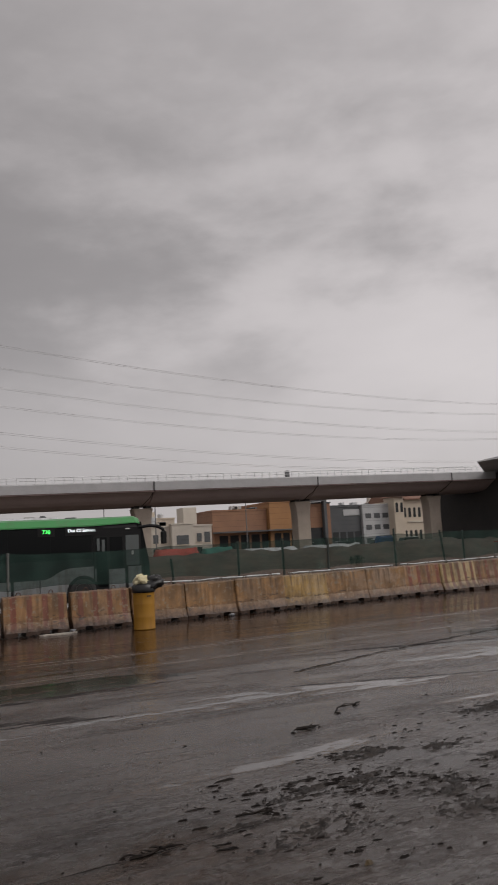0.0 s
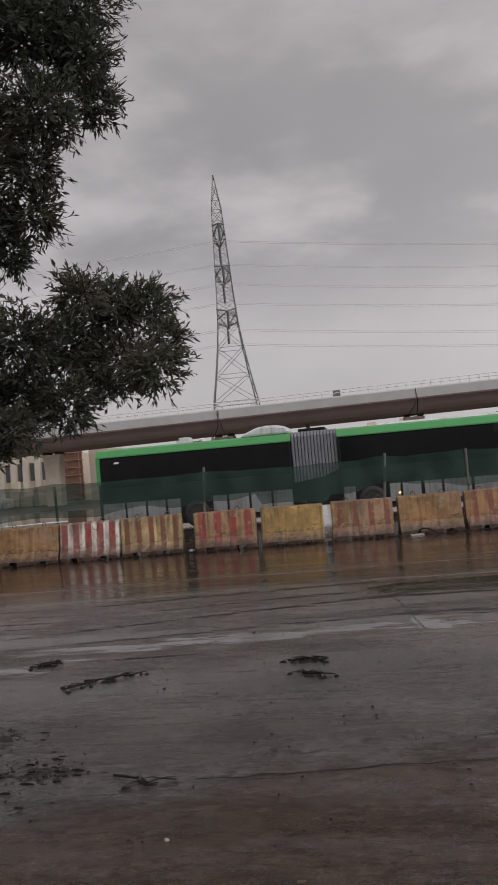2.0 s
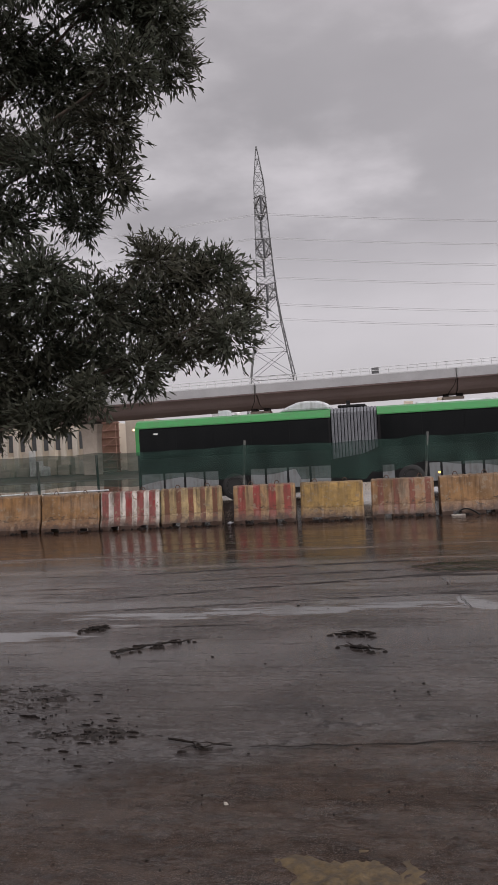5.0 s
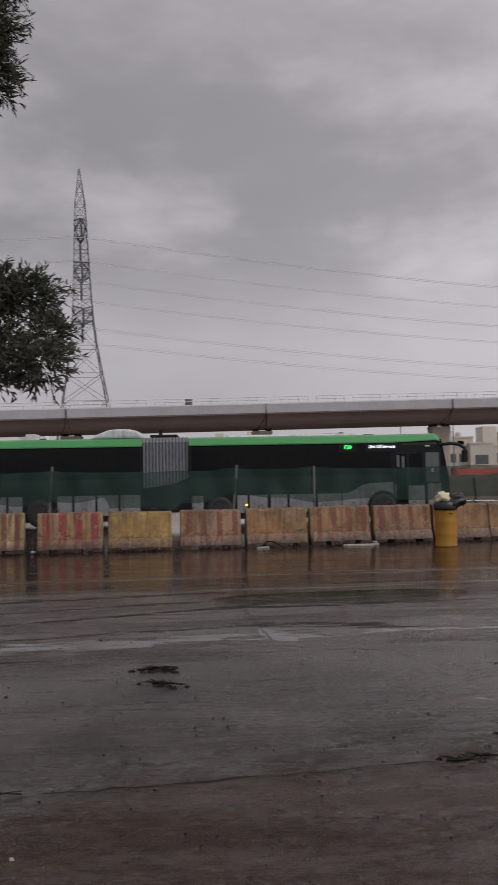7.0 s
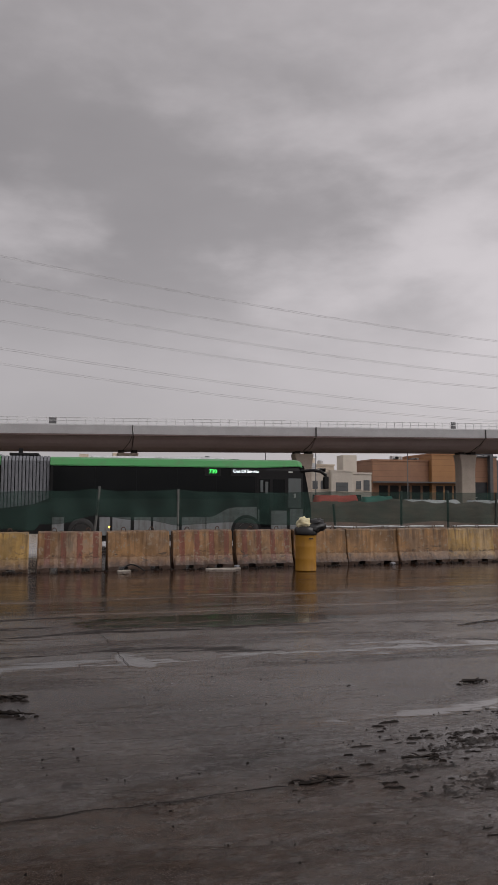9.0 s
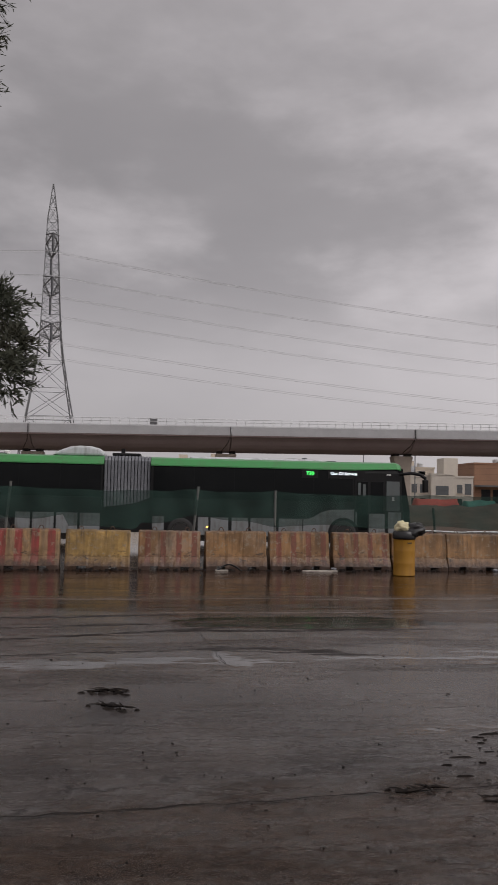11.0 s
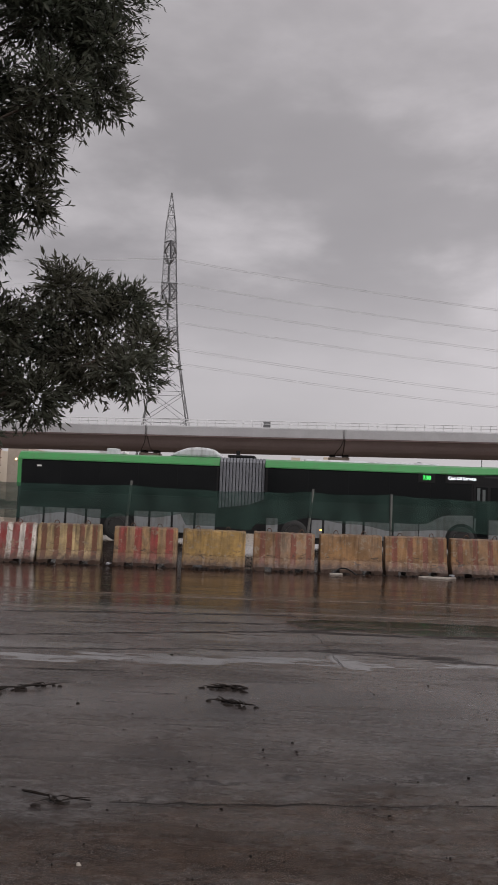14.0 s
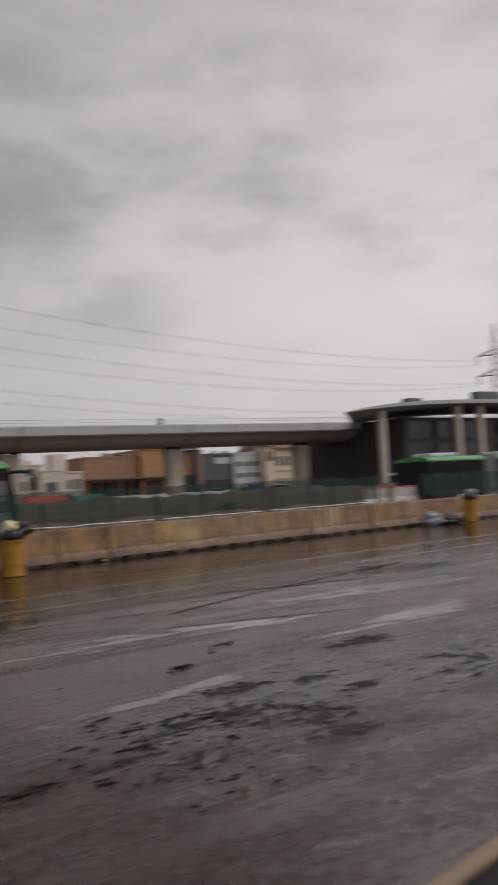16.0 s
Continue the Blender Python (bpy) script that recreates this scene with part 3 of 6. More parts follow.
class Geo:
    """Collects vertices and faces for one mesh."""

    def __init__(self):
        self.v, self.f = [], []

    def add(self, verts, faces):
        o = len(self.v)
        self.v += [tuple(p) for p in verts]
        self.f += [tuple(i + o for i in q) for q in faces]
        return self

    def box(self, a, b):
        (x0, y0, z0), (x1, y1, z1) = a, b
        return self.add([(x0, y0, z0), (x1, y0, z0), (x1, y1, z0), (x0, y1, z0), (x0, y0, z1), (x1, y0, z1), (x1, y1, z1), (x0, y1, z1)],
                        [(0, 3, 2, 1), (4, 5, 6, 7), (0, 1, 5, 4), (1, 2, 6, 5), (2, 3, 7, 6), (3, 0, 4, 7)])

    def tube(self, p0, p1, r0, r1=None, n=6, caps=True):
        p0, p1 = Vector(p0), Vector(p1)
        r1 = r0 if r1 is None else r1
        d = (p1 - p0).normalized()
        u = d.cross(Vector((0, 0, 1)) if abs(d.z) < 0.9 else Vector((1, 0, 0))).normalized()
        w = d.cross(u)
        vs = []
        for p, r in ((p0, r0), (p1, r1)):
            vs += [p + (u * math.cos(2 * math.pi * i / n) + w * math.sin(2 * math.pi * i / n)) * r for i in range(n)]
        fs = [(i, (i + 1) % n, n + (i + 1) % n, n + i) for i in range(n)]
        if caps:
            fs += [tuple(reversed(range(n))), tuple(range(n, 2 * n))]
        return self.add(vs, fs)

    def path(self, pts, r, n=6):
        for a, b in zip(pts, pts[1:]):
            self.tube(a, b, r, r, n)
        return self

    def lathe(self, prof, n=24, at=(0, 0, 0), axis="z"):
        vs, fs = [], []
        for r, h in prof:
            for i in range(n):
                a = 2 * math.pi * i / n
                p = (r * math.cos(a), r * math.sin(a), h) if axis == "z" else (r * math.cos(a), h, r * math.sin(a))
                vs.append((p[0] + at[0], p[1] + at[1], p[2] + at[2]))
        for k in range(len(prof) - 1):
            for i in range(n):
                j = (i + 1) % n
                q = (k * n + i, k * n + j, (k + 1) * n + j, (k + 1) * n + i)
                fs.append(q if axis == "z" else q[::-1])
        fs.append(tuple(reversed(range(n))) if axis == "z" else tuple(range(n)))
        e = (len(prof) - 1) * n
        fs.append(tuple(range(e, e + n)) if axis == "z" else tuple(reversed(range(e, e + n))))
        return self.add(vs, fs)

    def prism_x(self, prof, x0, x1):
        """A (y, z) outline, counter-clockwise seen from +x, drawn out along x."""
        n = len(prof)
        vs = [(x0, y, z) for y, z in prof] + [(x1, y, z) for y, z in prof]
        fs = [(i, (i + 1) % n, n + (i + 1) % n, n + i)[::-1] for i in range(n)]
        return self.add(vs, [tuple(range(n))[::-1], tuple(range(n, 2 * n))] + [f[::-1] for f in fs])

    def prism_y(self, prof, y0, y1):
        """An (x, z) outline drawn out along y."""
        n = len(prof)
        vs = [(x, y0, z) for x, z in prof] + [(x, y1, z) for x, z in prof]
        fs = [(i, (i + 1) % n, n + (i + 1) % n, n + i) for i in range(n)]
        return self.add(vs, [tuple(range(n)), tuple(range(n, 2 * n))[::-1]] + [f[::-1] for f in fs])

    def mesh(self, name, mat, smooth=False):
        me = bpy.data.meshes.new(name)
        me.from_pydata(self.v, [], self.f)
        me.update()
        bm = bmesh.new()
        bm.from_mesh(me)
        if len(bm.faces) < 6000:
            bmesh.ops.recalc_face_normals(bm, faces=bm.faces)
        for f in bm.faces:
            f.smooth = smooth
        bm.to_mesh(me)
        bm.free()
        me.materials.append(mat)
        return me


def sweep(pts, r, n=5):
    """One connected tube along points; r is a radius or one for each point."""
    pts = [Vector(p) for p in pts]
    rr = r if isinstance(r, (list, tuple)) else [r] * len(pts)
    vs, fs = [], []
    for k, p in enumerate(pts):
        d = (pts[min(k + 1, len(pts) - 1)] - pts[max(k - 1, 0)]).normalized()
        u = d.cross(Vector((0, 0, 1)) if abs(d.z) < 0.95 else Vector((1, 0, 0))).normalized()
        w = d.cross(u)
        vs += [p + (u * math.cos(2 * math.pi * i / n) + w * math.sin(2 * math.pi * i / n)) * rr[k] for i in range(n)]
    for k in range(len(pts) - 1):
        fs += [(k * n + i, k * n + (i + 1) % n, (k + 1) * n + (i + 1) % n, (k + 1) * n + i) for i in range(n)]
    fs += [tuple(reversed(range(n))), tuple(range((len(pts) - 1) * n, len(pts) * n))]
    return Geo().add(vs, fs)


def part(name, geo, mat, parent=None, label="", smooth=False, bevel=0.0, at=None):
    ob = new(name, geo.mesh(name, mat, smooth) if isinstance(geo, Geo) else geo)
    if parent:
        ob.parent = parent
    if at is not None:
        ob.location = at
    if label:
        ob["label"] = label
    if bevel:
        b = ob.modifiers.new("bevel", "BEVEL")
        b.width, b.segments, b.limit_method = bevel, 2, "ANGLE"
    return ob


def thing(name, label, category, at=(0, 0, 0), rz=0.0, group="", kind=""):
    ob = new(name)
    ob.empty_display_size = 0.2
    ob.location = at
    ob.rotation_euler = (0, 0, radians(rz))
    return tagged(ob, label, category, group, kind)


def lettering(name, text, size, mat, parent, at, label):
    """Letters of the built-in font as a mesh on a wall that faces -y."""
    cu = bpy.data.curves.new(name, "FONT")
    cu.body, cu.size, cu.extrude, cu.align_x, cu.align_y = text, size, 0.004, "CENTER", "CENTER"
    tmp = new(name + "_curve", cu)
    me = bpy.data.meshes.new_from_object(tmp.evaluated_get(bpy.context.evaluated_depsgraph_get()))
    bpy.data.objects.remove(tmp)
    me.materials.clear()
    me.materials.append(mat)
    ob = part(name, me, mat, parent, label, at=at)
    ob.rotation_euler = (radians(90), 0, 0)
    return ob


def fbm(p, s):
    return noise.fractal(Vector(p) * s, 1.0, 2.0, 4)


# ---- ground: one sheet, finer towards the camera, reaching the horizon ----
BS, B0 = 0.095, 18.3          # slope and start of the line of barriers


def bline(x, off=0.0):
    return B0 + off + BS * x


def axis(lo, hi, step, far):
    a = list(np.arange(lo, hi + 1e-6, step))
    s = step
    while a[-1] < far:
        s *= 1.5
        a.append(a[-1] + s)
    s = step
    while a[0] > -far:
        s *= 1.5
        a.insert(0, a[0] - s)
    return a


gx, gy = axis(-4.6, 6.6, 0.045, 2500), axis(2.5, 7.6, 0.04, 2500)
RUTS = ((3.0, 5.15, 0.75, 0.55), (3.7, 4.75, 0.6, 0.45), (4.4, 5.6, 0.8, 0.5), (-2.85, 5.2, 0.5, 0.5), (-2.2, 4.5, 0.6, 0.35), (5.4, 5.0, 0.9, 0.7), (1.9, 4.5, 0.6, 0.18), (-1.4, 4.35, 0.5, 0.25))
gv = []
for yy in gy:
    for xx in gx:
        z = 0.0
        if -12 < xx < 14 and 1 < yy < 16:
            w = max(0.0, min(1.0, (6.4 - yy + 0.095 * xx) / 1.8))
            z = 0.004 * fbm((xx, yy, 0), 1.2) + w * 0.010 * fbm((xx * 0.7, yy, 3), 2.6)
            k = 0.0
            for cx, cy, sx, sy in RUTS:
                k = max(k, math.exp(-((xx - cx) / sx) ** 2 - ((yy - cy) / sy) ** 2))
            if k > 0.05:
                rid = 1 - abs(noise.fractal(Vector((xx * 3.0 + 0.6 * yy, yy * 8.5, 1.7)), 0.8, 2.1, 5))
                z += k * 0.020 * max(0.0, rid - 0.80) / 0.20 * (0.6 + 0.8 * noise.noise(Vector((xx * 2, yy * 2, 4))))
            elif w > 0:
                z += w * 0.006 * fbm((xx, yy, 9), 9.0)
            z -= 0.008 * math.exp(-((yy - 0.095 * xx - 4.85 - 0.12 * math.sin(xx * 1.3)) / 0.03) ** 2) * (-1.0 < xx < 3.0)
        gv.append((xx, yy, z))
nx_ = len(gx)
gf = [(j * nx_ + i, j * nx_ + i + 1, (j + 1) * nx_ + i + 1, (j + 1) * nx_ + i) for j in range(len(gy) - 1) for i in range(nx_ - 1)]
gme = bpy.data.meshes.new("ground")
gme.from_pydata(gv, [], gf)
gme.shade_smooth()
gme.materials.append(M["ground"])
tagged(new("ground", gme), "wet muddy asphalt road with puddles and brown silt", "ground", kind="structure")

# ---- barriers ----
BL, BH = 1.46, 0.915
PROFILE = [(0.0, 0.0), (0.0, 0.09), (0.10, 0.30), (0.165, BH - 0.03), (0.19, BH), (0.36, BH), (0.385, BH - 0.03), (0.45, 0.30), (0.55, 0.09), (0.55, 0.0)]


def barrier_mesh(name, mat, seed):
    """A jersey barrier with two lifting slots in its foot, chipped edges."""
    rs = random.Random(seed)
    g = Geo()
    cuts = [0.0, 0.03, 0.10, 0.19, 0.27, 0.37, 0.47, 0.53, 0.60, 0.665, 0.73, 0.80, 0.86, 0.925, 0.99, 1.09, 1.19, 1.27, 1.36, 1.43, BL]
    slot = {i for i, x in enumerate(cuts[:-1]) if 0.26 < x < 0.46 or 0.98 < x < 1.18}
    cols = []
    chip = 0.0
    for i, x in enumerate(cuts):
        end = 0.016 if i in (0, len(cuts) - 1) else 0.0
        x += rs.uniform(-0.010, 0.010)
        chip = rs.uniform(0.015, 0.045) if rs.random() < 0.22 else chip * 0.4
        cols.append([(x, y + rs.uniform(-0.009, 0.009) + (end if y < 0.275 else -end), z - end * (z > 0.5) - (chip * (y < 0.3) + rs.uniform(-0.004, 0.012) if z > 0.5 else rs.uniform(-0.012, 0.012) if z > 0.05 else 0)) for y, z in PROFILE])
    n = len(PROFILE)
    vs = [p for c in cols for p in c]
    fs = []
    for i in range(len(cuts) - 1):
        for k in range(n - 1):
            if i in slot and k in (0, n - 2):
                continue
            fs.append((i * n + k, i * n + k + 1, (i + 1) * n + k + 1, (i + 1) * n + k))
        if i in slot:   # tunnel through the foot
            fs.append((i * n + 1, (i + 1) * n + 1, (i + 1) * n + n - 2, i * n + n - 2))
            if i - 1 not in slot:
                fs.append((i * n, i * n + 1, i * n + n - 2, i * n + n - 1))
            if i + 1 not in slot:
                fs.append(((i + 1) * n, (i + 1) * n + n - 1, (i + 1) * n + n - 2, (i + 1) * n + 1))
    fs.append(tuple(range(n)))
    fs.append(tuple(reversed(range((len(cuts) - 1) * n, len(cuts) * n))))
    g.add(vs, fs)
    return g.mesh(name, mat)


loop_geo = Geo().path([(0.055 * math.cos(a) * 1.0, 0, 0.085 * math.sin(a) - 0.01) for a in [math.pi * k / 8 for k in range(9)]], 0.011, 5)
loop_me = loop_geo.mesh("lifting_loop", M["rust"])
rb = random.Random(4)
BARRIERS = [(-16.16, "tan"), (-14.69, "tan"), (-13.22, "tan"), (-11.75, "tan_red"), (-10.28, "tan"), (-8.81, "tan"), (-7.33, "white_red"), (-5.85, "cream_red"),
            (-4.09, "red_tan"), (-2.52, "yellow"), (-0.88, "tan_red"), (0.68, "tan"), (2.24, "tan_red"), (3.80, "tan_red"), (5.28, "tan"),
            (6.73, "tan"), (8.18, "tan"), (9.63, "yellow"), (11.07, "tan"), (12.49, "tan"), (13.91, "tan_red"), (15.35, "cream_red"), (16.77, "tan_red"),
            (18.22, "tan"), (19.67, "tan"), (21.12, "tan_red"), (22.57, "tan"), (24.02, "tan"), (25.47, "tan"), (26.92, "tan_red"), (28.37, "tan"), (29.8, "tan"), (31.3, "tan")]
BLABEL = {"tan": "ochre-painted concrete road barrier stained with mud", "tan_red": "ochre concrete road barrier with faded red stripes",
          "yellow": "yellow-painted concrete road barrier, chipped and muddy", "white_red": "concrete road barrier with flaking red and white stripes",
          "cream_red": "cream concrete road barrier with rusty red stripes", "red_tan": "tan concrete road barrier with bold red stripes"}
meshes = {}
for i, (bx, key) in enumerate(BARRIERS):
    rz = math.degrees(math.atan(BS)) + rb.uniform(-1.6, 1.6)
    root = thing("road_barrier", BLABEL[key], "barrier", (bx, bline(bx) + rb.uniform(-0.05, 0.05), -0.004), rz, "row of concrete barriers")
    root.rotation_euler = (radians(rb.uniform(-0.8, 0.8)), radians(rb.uniform(-0.5, 0.5)), radians(rz))
    vkey = (key, i % 3)
    if vkey not in meshes:
        meshes[vkey] = barrier_mesh("body", M[key], i)
    body = part("body", meshes[vkey], None, root)
    body.scale.x = 1.0 + rb.uniform(-0.012, 0.008)
    for lx in (0.36, 1.08):
        lp = part("lifting_loop", loop_me, None, root, "bent rusty rebar loop", at=(lx + rb.uniform(-0.05, 0.05), 0.275, BH))
        lp.rotation_euler = (rb.uniform(-0.5, 0.5), 0, rb.uniform(-0.4, 0.4))

# ---- fence with green netting behind the barriers ----
POSTS = [(-16.0, 1.8, 0, 0), (-13.2, 1.8, 1, 0), (-11.2, 1.8, 0, 0), (-9.23, 1.74, 0, 0), (-7.69, 1.82, -1, 0), (-4.01, 1.99, 4, 1), (0.41, 1.96, 5, 1), (2.43, 1.90, 0, 1), (6.70, 1.54, -5, 0),
         (8.65, 1.90, 0, 0), (10.12, 1.92, 0, 0), (11.64, 1.87, 1, 0), (14.2, 2.05, 0, 0), (16.25, 1.95, -6, 0), (17.12, 1.90, 0, 0), (19.4, 1.9, 0, 0), (22.0, 1.9, 2, 0), (24.8, 1.9, 0, 0), (28.0, 1.9, 0, 0), (31.5, 1.9, 0, 0)]
FOFF = 0.95
fence = thing("site_fence", "green shade netting on steel posts behind the barriers", "fence", (0, 0, 0))
for fx, fh, lean, pale in POSTS:
    p = part("post", Geo().tube((0, 0, 0), (0, 0, fh), 0.03 if pale else 0.034, n=8), M["post" if pale else "post_dark"], fence, at=(fx - math.tan(radians(lean)) * fh * 0.5, bline(fx, FOFF), 0))
    p.rotation_euler = (radians(rb.uniform(-2, 2)), radians(lean), 0)


def net_low(x):
    """Lower hem of the netting: torn and lifted in front of the bus, tied low elsewhere."""
    base = 1.02 + 0.04 * math.sin(x * 2.1)
    if -6.6 < x < 3.0:
        k = min(1, (x + 6.6) / 0.5) * min(1, (3.0 - x) / 0.8)
        if -2.7 < x < -0.9:
            return base - 0.1
        base += k * (0.10 + 0.06 * math.sin(x * 1.7 + 0.6) + 0.04 * math.sin(x * 4.3))
    return base


for (xa, ha, _, _), (xb, hb, _, _) in zip(POSTS, POSTS[1:]):
    if 19 < xa < 21:
        continue
    g = Geo()
    nx, nz = max(6, int((xb - xa) / 0.14)), 9
    vs = []
    for i in range(nx + 1):
        u = i / nx
        x = xa + (xb - xa) * u
        top = 1.87 - 0.035 * 4 * u * (1 - u) * min(1.5, (xb - xa) / 3) + 0.03 * fbm((x, 0, 0), 1.5)
        lo = net_low(x)
        for k in range(nz + 1):
            z = lo + (top - lo) * k / nz
            vs.append((x, bline(x, FOFF - 0.04) + 0.05 * fbm((x, z * 0.6, 5), 1.6) + 0.03 * math.sin(x * 7 + z * 1.5), z))
    fs = [(i * (nz + 1) + k, (i + 1) * (nz + 1) + k, (i + 1) * (nz + 1) + k + 1, i * (nz + 1) + k + 1) for i in range(nx) for k in range(nz)]
    part("netting", g.add(vs, fs), M["net"], fence, "sagging green netting", smooth=True)

# pale hem of rolled sheet tied along the foot of the netting
for xa, xb in ((-15.5, -9.4), (-9.1, -7.4), (6.3, 9.9), (10.2, 14.0), (14.3, 18.9)):
    n = int((xb - xa) / 0.12)
    pts = [(xa + (xb - xa) * k / n, bline(xa + (xb - xa) * k / n, FOFF - 0.10), 0.925 + 0.018 * fbm((xa + k * 0.12, 3, 1), 1.3)) for k in range(n + 1)]
    part("hem", sweep(pts, [0.026 * (0.8 + 0.5 * abs(fbm((p[0], 8, 2), 2.2))) for p in pts], 6), M["roof"], fence, "rolled pale sheet along the foot of the netting", smooth=True)

# ---- articulated bus ----
BX0, BX1, BY, BW = -9.78, 8.32, 27.34, 2.5
bus = thing("articulated_bus", "green and black articulated bus standing behind the fence", "bus", (0, BY, 0))
bus.scale.z = 1.018


def bus_shell(x0, x1, front=False, rear=False):
    """Lower and upper body of one section as a chamfered hull."""
    g = Geo()
    prof = [(0.0, 0.36), (0.0, 2.62), (0.05, 2.78), (0.18, 2.93), (0.40, 2.99), (BW - 0.40, 2.99), (BW - 0.18, 2.93), (BW - 0.05, 2.78), (BW, 2.62), (BW, 0.36)]
    xs = [x0 + 0.02, x1 - 0.02]
    if rear:
        xs = [x0, x0 + 0.10, x1 - 0.02]
    if front:
        xs = [x0 + 0.02, x1 - 0.5, x1 - 0.18, x1]
    cols = []
    for i, x in enumerate(xs):
        inset = 0.0
        if rear and i == 0:
            inset = 0.10
        if front and i == 2:
            inset = 0.05
        if front and i == 3:
            inset = 0.22
        cols.append([(x - (max(0, (z - 1.3)) * 0.19 if front and i >= 2 else 0), inset + y * (BW - 2 * inset) / BW, z - inset * 0.4 * (z > 2.5)) for y, z in prof])
    n = len(prof)
    fs = [(i * n + k, (i + 1) * n + k, (i + 1) * n + (k + 1) % n, i * n + (k + 1) % n) for i in range(len(xs) - 1) for k in range(n)]
    fs += [tuple(range(n)), tuple(reversed(range((len(xs) - 1) * n, len(xs) * n)))]
    return g.add([p for c in cols for p in c], fs)


part("rear_body", bus_shell(BX0, -2.58, rear=True), M["black"], bus, "black rear section body")
part("front_body", bus_shell(-0.96, BX1, front=True), M["black"], bus, "black front section body")
CANT = [(-0.016, 2.70), (-0.016, 2.74), (0.03, 2.80), (0.16, 2.945), (0.38, 3.005), (BW - 0.38, 3.005), (BW - 0.16, 2.945), (BW - 0.03, 2.80), (BW + 0.016, 2.74), (BW + 0.016, 2.70), (BW - 0.1, 2.70), (BW - 0.2, 2.9), (0.2, 2.9), (0.1, 2.70)]
part("cantrail", Geo().prism_x(CANT, BX0 - 0.01, -2.58), M["green"], bus, "bright green roof edge band")
part("cantrail", Geo().prism_x(CANT, -0.96, 6.25), M["green"], bus, "bright green roof edge band")
CAP = [(6.252, 0.0, 0.0, 1.0), (7.2, 0.0, 0.01, 0.9), (7.80, 0.0, 0.02, 0.85), (7.96, 0.06, -0.03, 0.8), (8.04, 0.20, -0.12, 0.7)]
part("front_cap", Geo().add([(x, ins + y * (BW - 2 * ins) / BW, 3.005 + dz - (3.005 - z) * sc) for x, ins, dz, sc in CAP for y, z in CANT[:10]], [(k * 10 + i, k * 10 + i + 1, k * 10 + 11 + i, k * 10 + 10 + i) for k in range(4) for i in range(9)] + [tuple(range(10)), tuple(range(40, 50))]), M["green"], bus, "green roof cap rounding down to the front")
part("rear_edge", Geo().prism_x([(-0.014, 1.75), (-0.014, 2.72), (0.3, 2.72), (0.3, 1.75)], BX0 - 0.012, BX0 + 0.13), M["green"], bus, "green rear corner strip")
# white roof skins over the green cantrail
for a, b in ((BX0 + 0.35, -2.75), (-0.8, BX1 - 1.0)):
    part("roof_skin", Geo().prism_x([(0.42, 2.99), (0.6, 3.012), (BW - 0.6, 3.012), (BW - 0.42, 2.99)], a, b), M["grey"], bus, "pale grey roof skin")
part("joint_unit", Geo().box((-2.34, 0.5, 3.03), (-1.36, 1.9, 3.13)), M["black"], bus, "flat black unit over the bellows", bevel=0.03)
part("joint_mast", Geo().box((-2.06, 0.9, 3.13), (-1.92, 1.0, 3.30)), M["black"], bus, "short black mast over the bellows")
pod = [(-4.45, 3.0), (-2.60, 3.0), (-2.64, 3.16), (-2.80, 3.27), (-3.05, 3.33), (-3.45, 3.35), (-3.80, 3.31), (-4.15, 3.18)]
part("roof_pod", Geo().prism_y(pod, 0.35, BW - 0.35), M["roof"], bus, "grey rounded air conditioner pod", bevel=0.10)
part("roof_unit", Geo().box((-6.78, 0.7, 3.0), (-6.40, 1.3, 3.22)), M["roof"], bus, "small white roof box", bevel=0.02)
part("roof_unit", Geo().prism_x([(0.7, 3.0), (0.8, 3.09), (BW - 0.8, 3.09), (BW - 0.7, 3.0)], 0.4, 5.2), M["roof"], bus, "low roof unit", bevel=0.04)


def side_glass(x0, x1, z0, z1):
    return Geo().prism_x([(-0.012, z0), (-0.012, z1), (0.03, z1 + 0.02), (0.03, z0)], x0, x1)


# window band, pane by pane
for x0, x1, n in ((BX0 + 0.16, -2.66, 5), (-0.86, 6.2, 5)):
    w = (x1 - x0) / n
    for i in range(n):
        part("window_pane", side_glass(x0 + i * w + 0.006, x0 + (i + 1) * w - 0.006, 1.60, 2.66), M["glass"], bus, "dark tinted side window")
part("lower_panel", side_glass(BX0 + 0.16, -2.66, 1.06, 1.59), M["black"], bus, "black lower side panel")
part("lower_panel", Geo().prism_y([(-0.86, 0.98), (4.55, 1.02), (4.85, 1.16), (5.15, 1.27), (6.2, 1.30), (6.2, 1.59), (-0.86, 1.59)], -0.012, 0.03), M["black"], bus, "black lower side panel with a swept edge")
for a, b in ((BX0 + 0.3, -2.7), (-0.8, 7.9)):
    part("underbody", Geo().box((a, 0.16, 0.15), (b, BW - 0.16, 0.38)), M["dark"], bus, "dark chassis under the floor")
WHEELS = (-6.12, 0.12, 5.87)


def skirt(x0, x1, z1, label="grey skirt panel"):
    part("skirt_panel", Geo().prism_x([(-0.008, 0.36), (-0.008, z1), (0.03, z1), (0.03, 0.36)], x0, x1), M["grey"], bus, label)


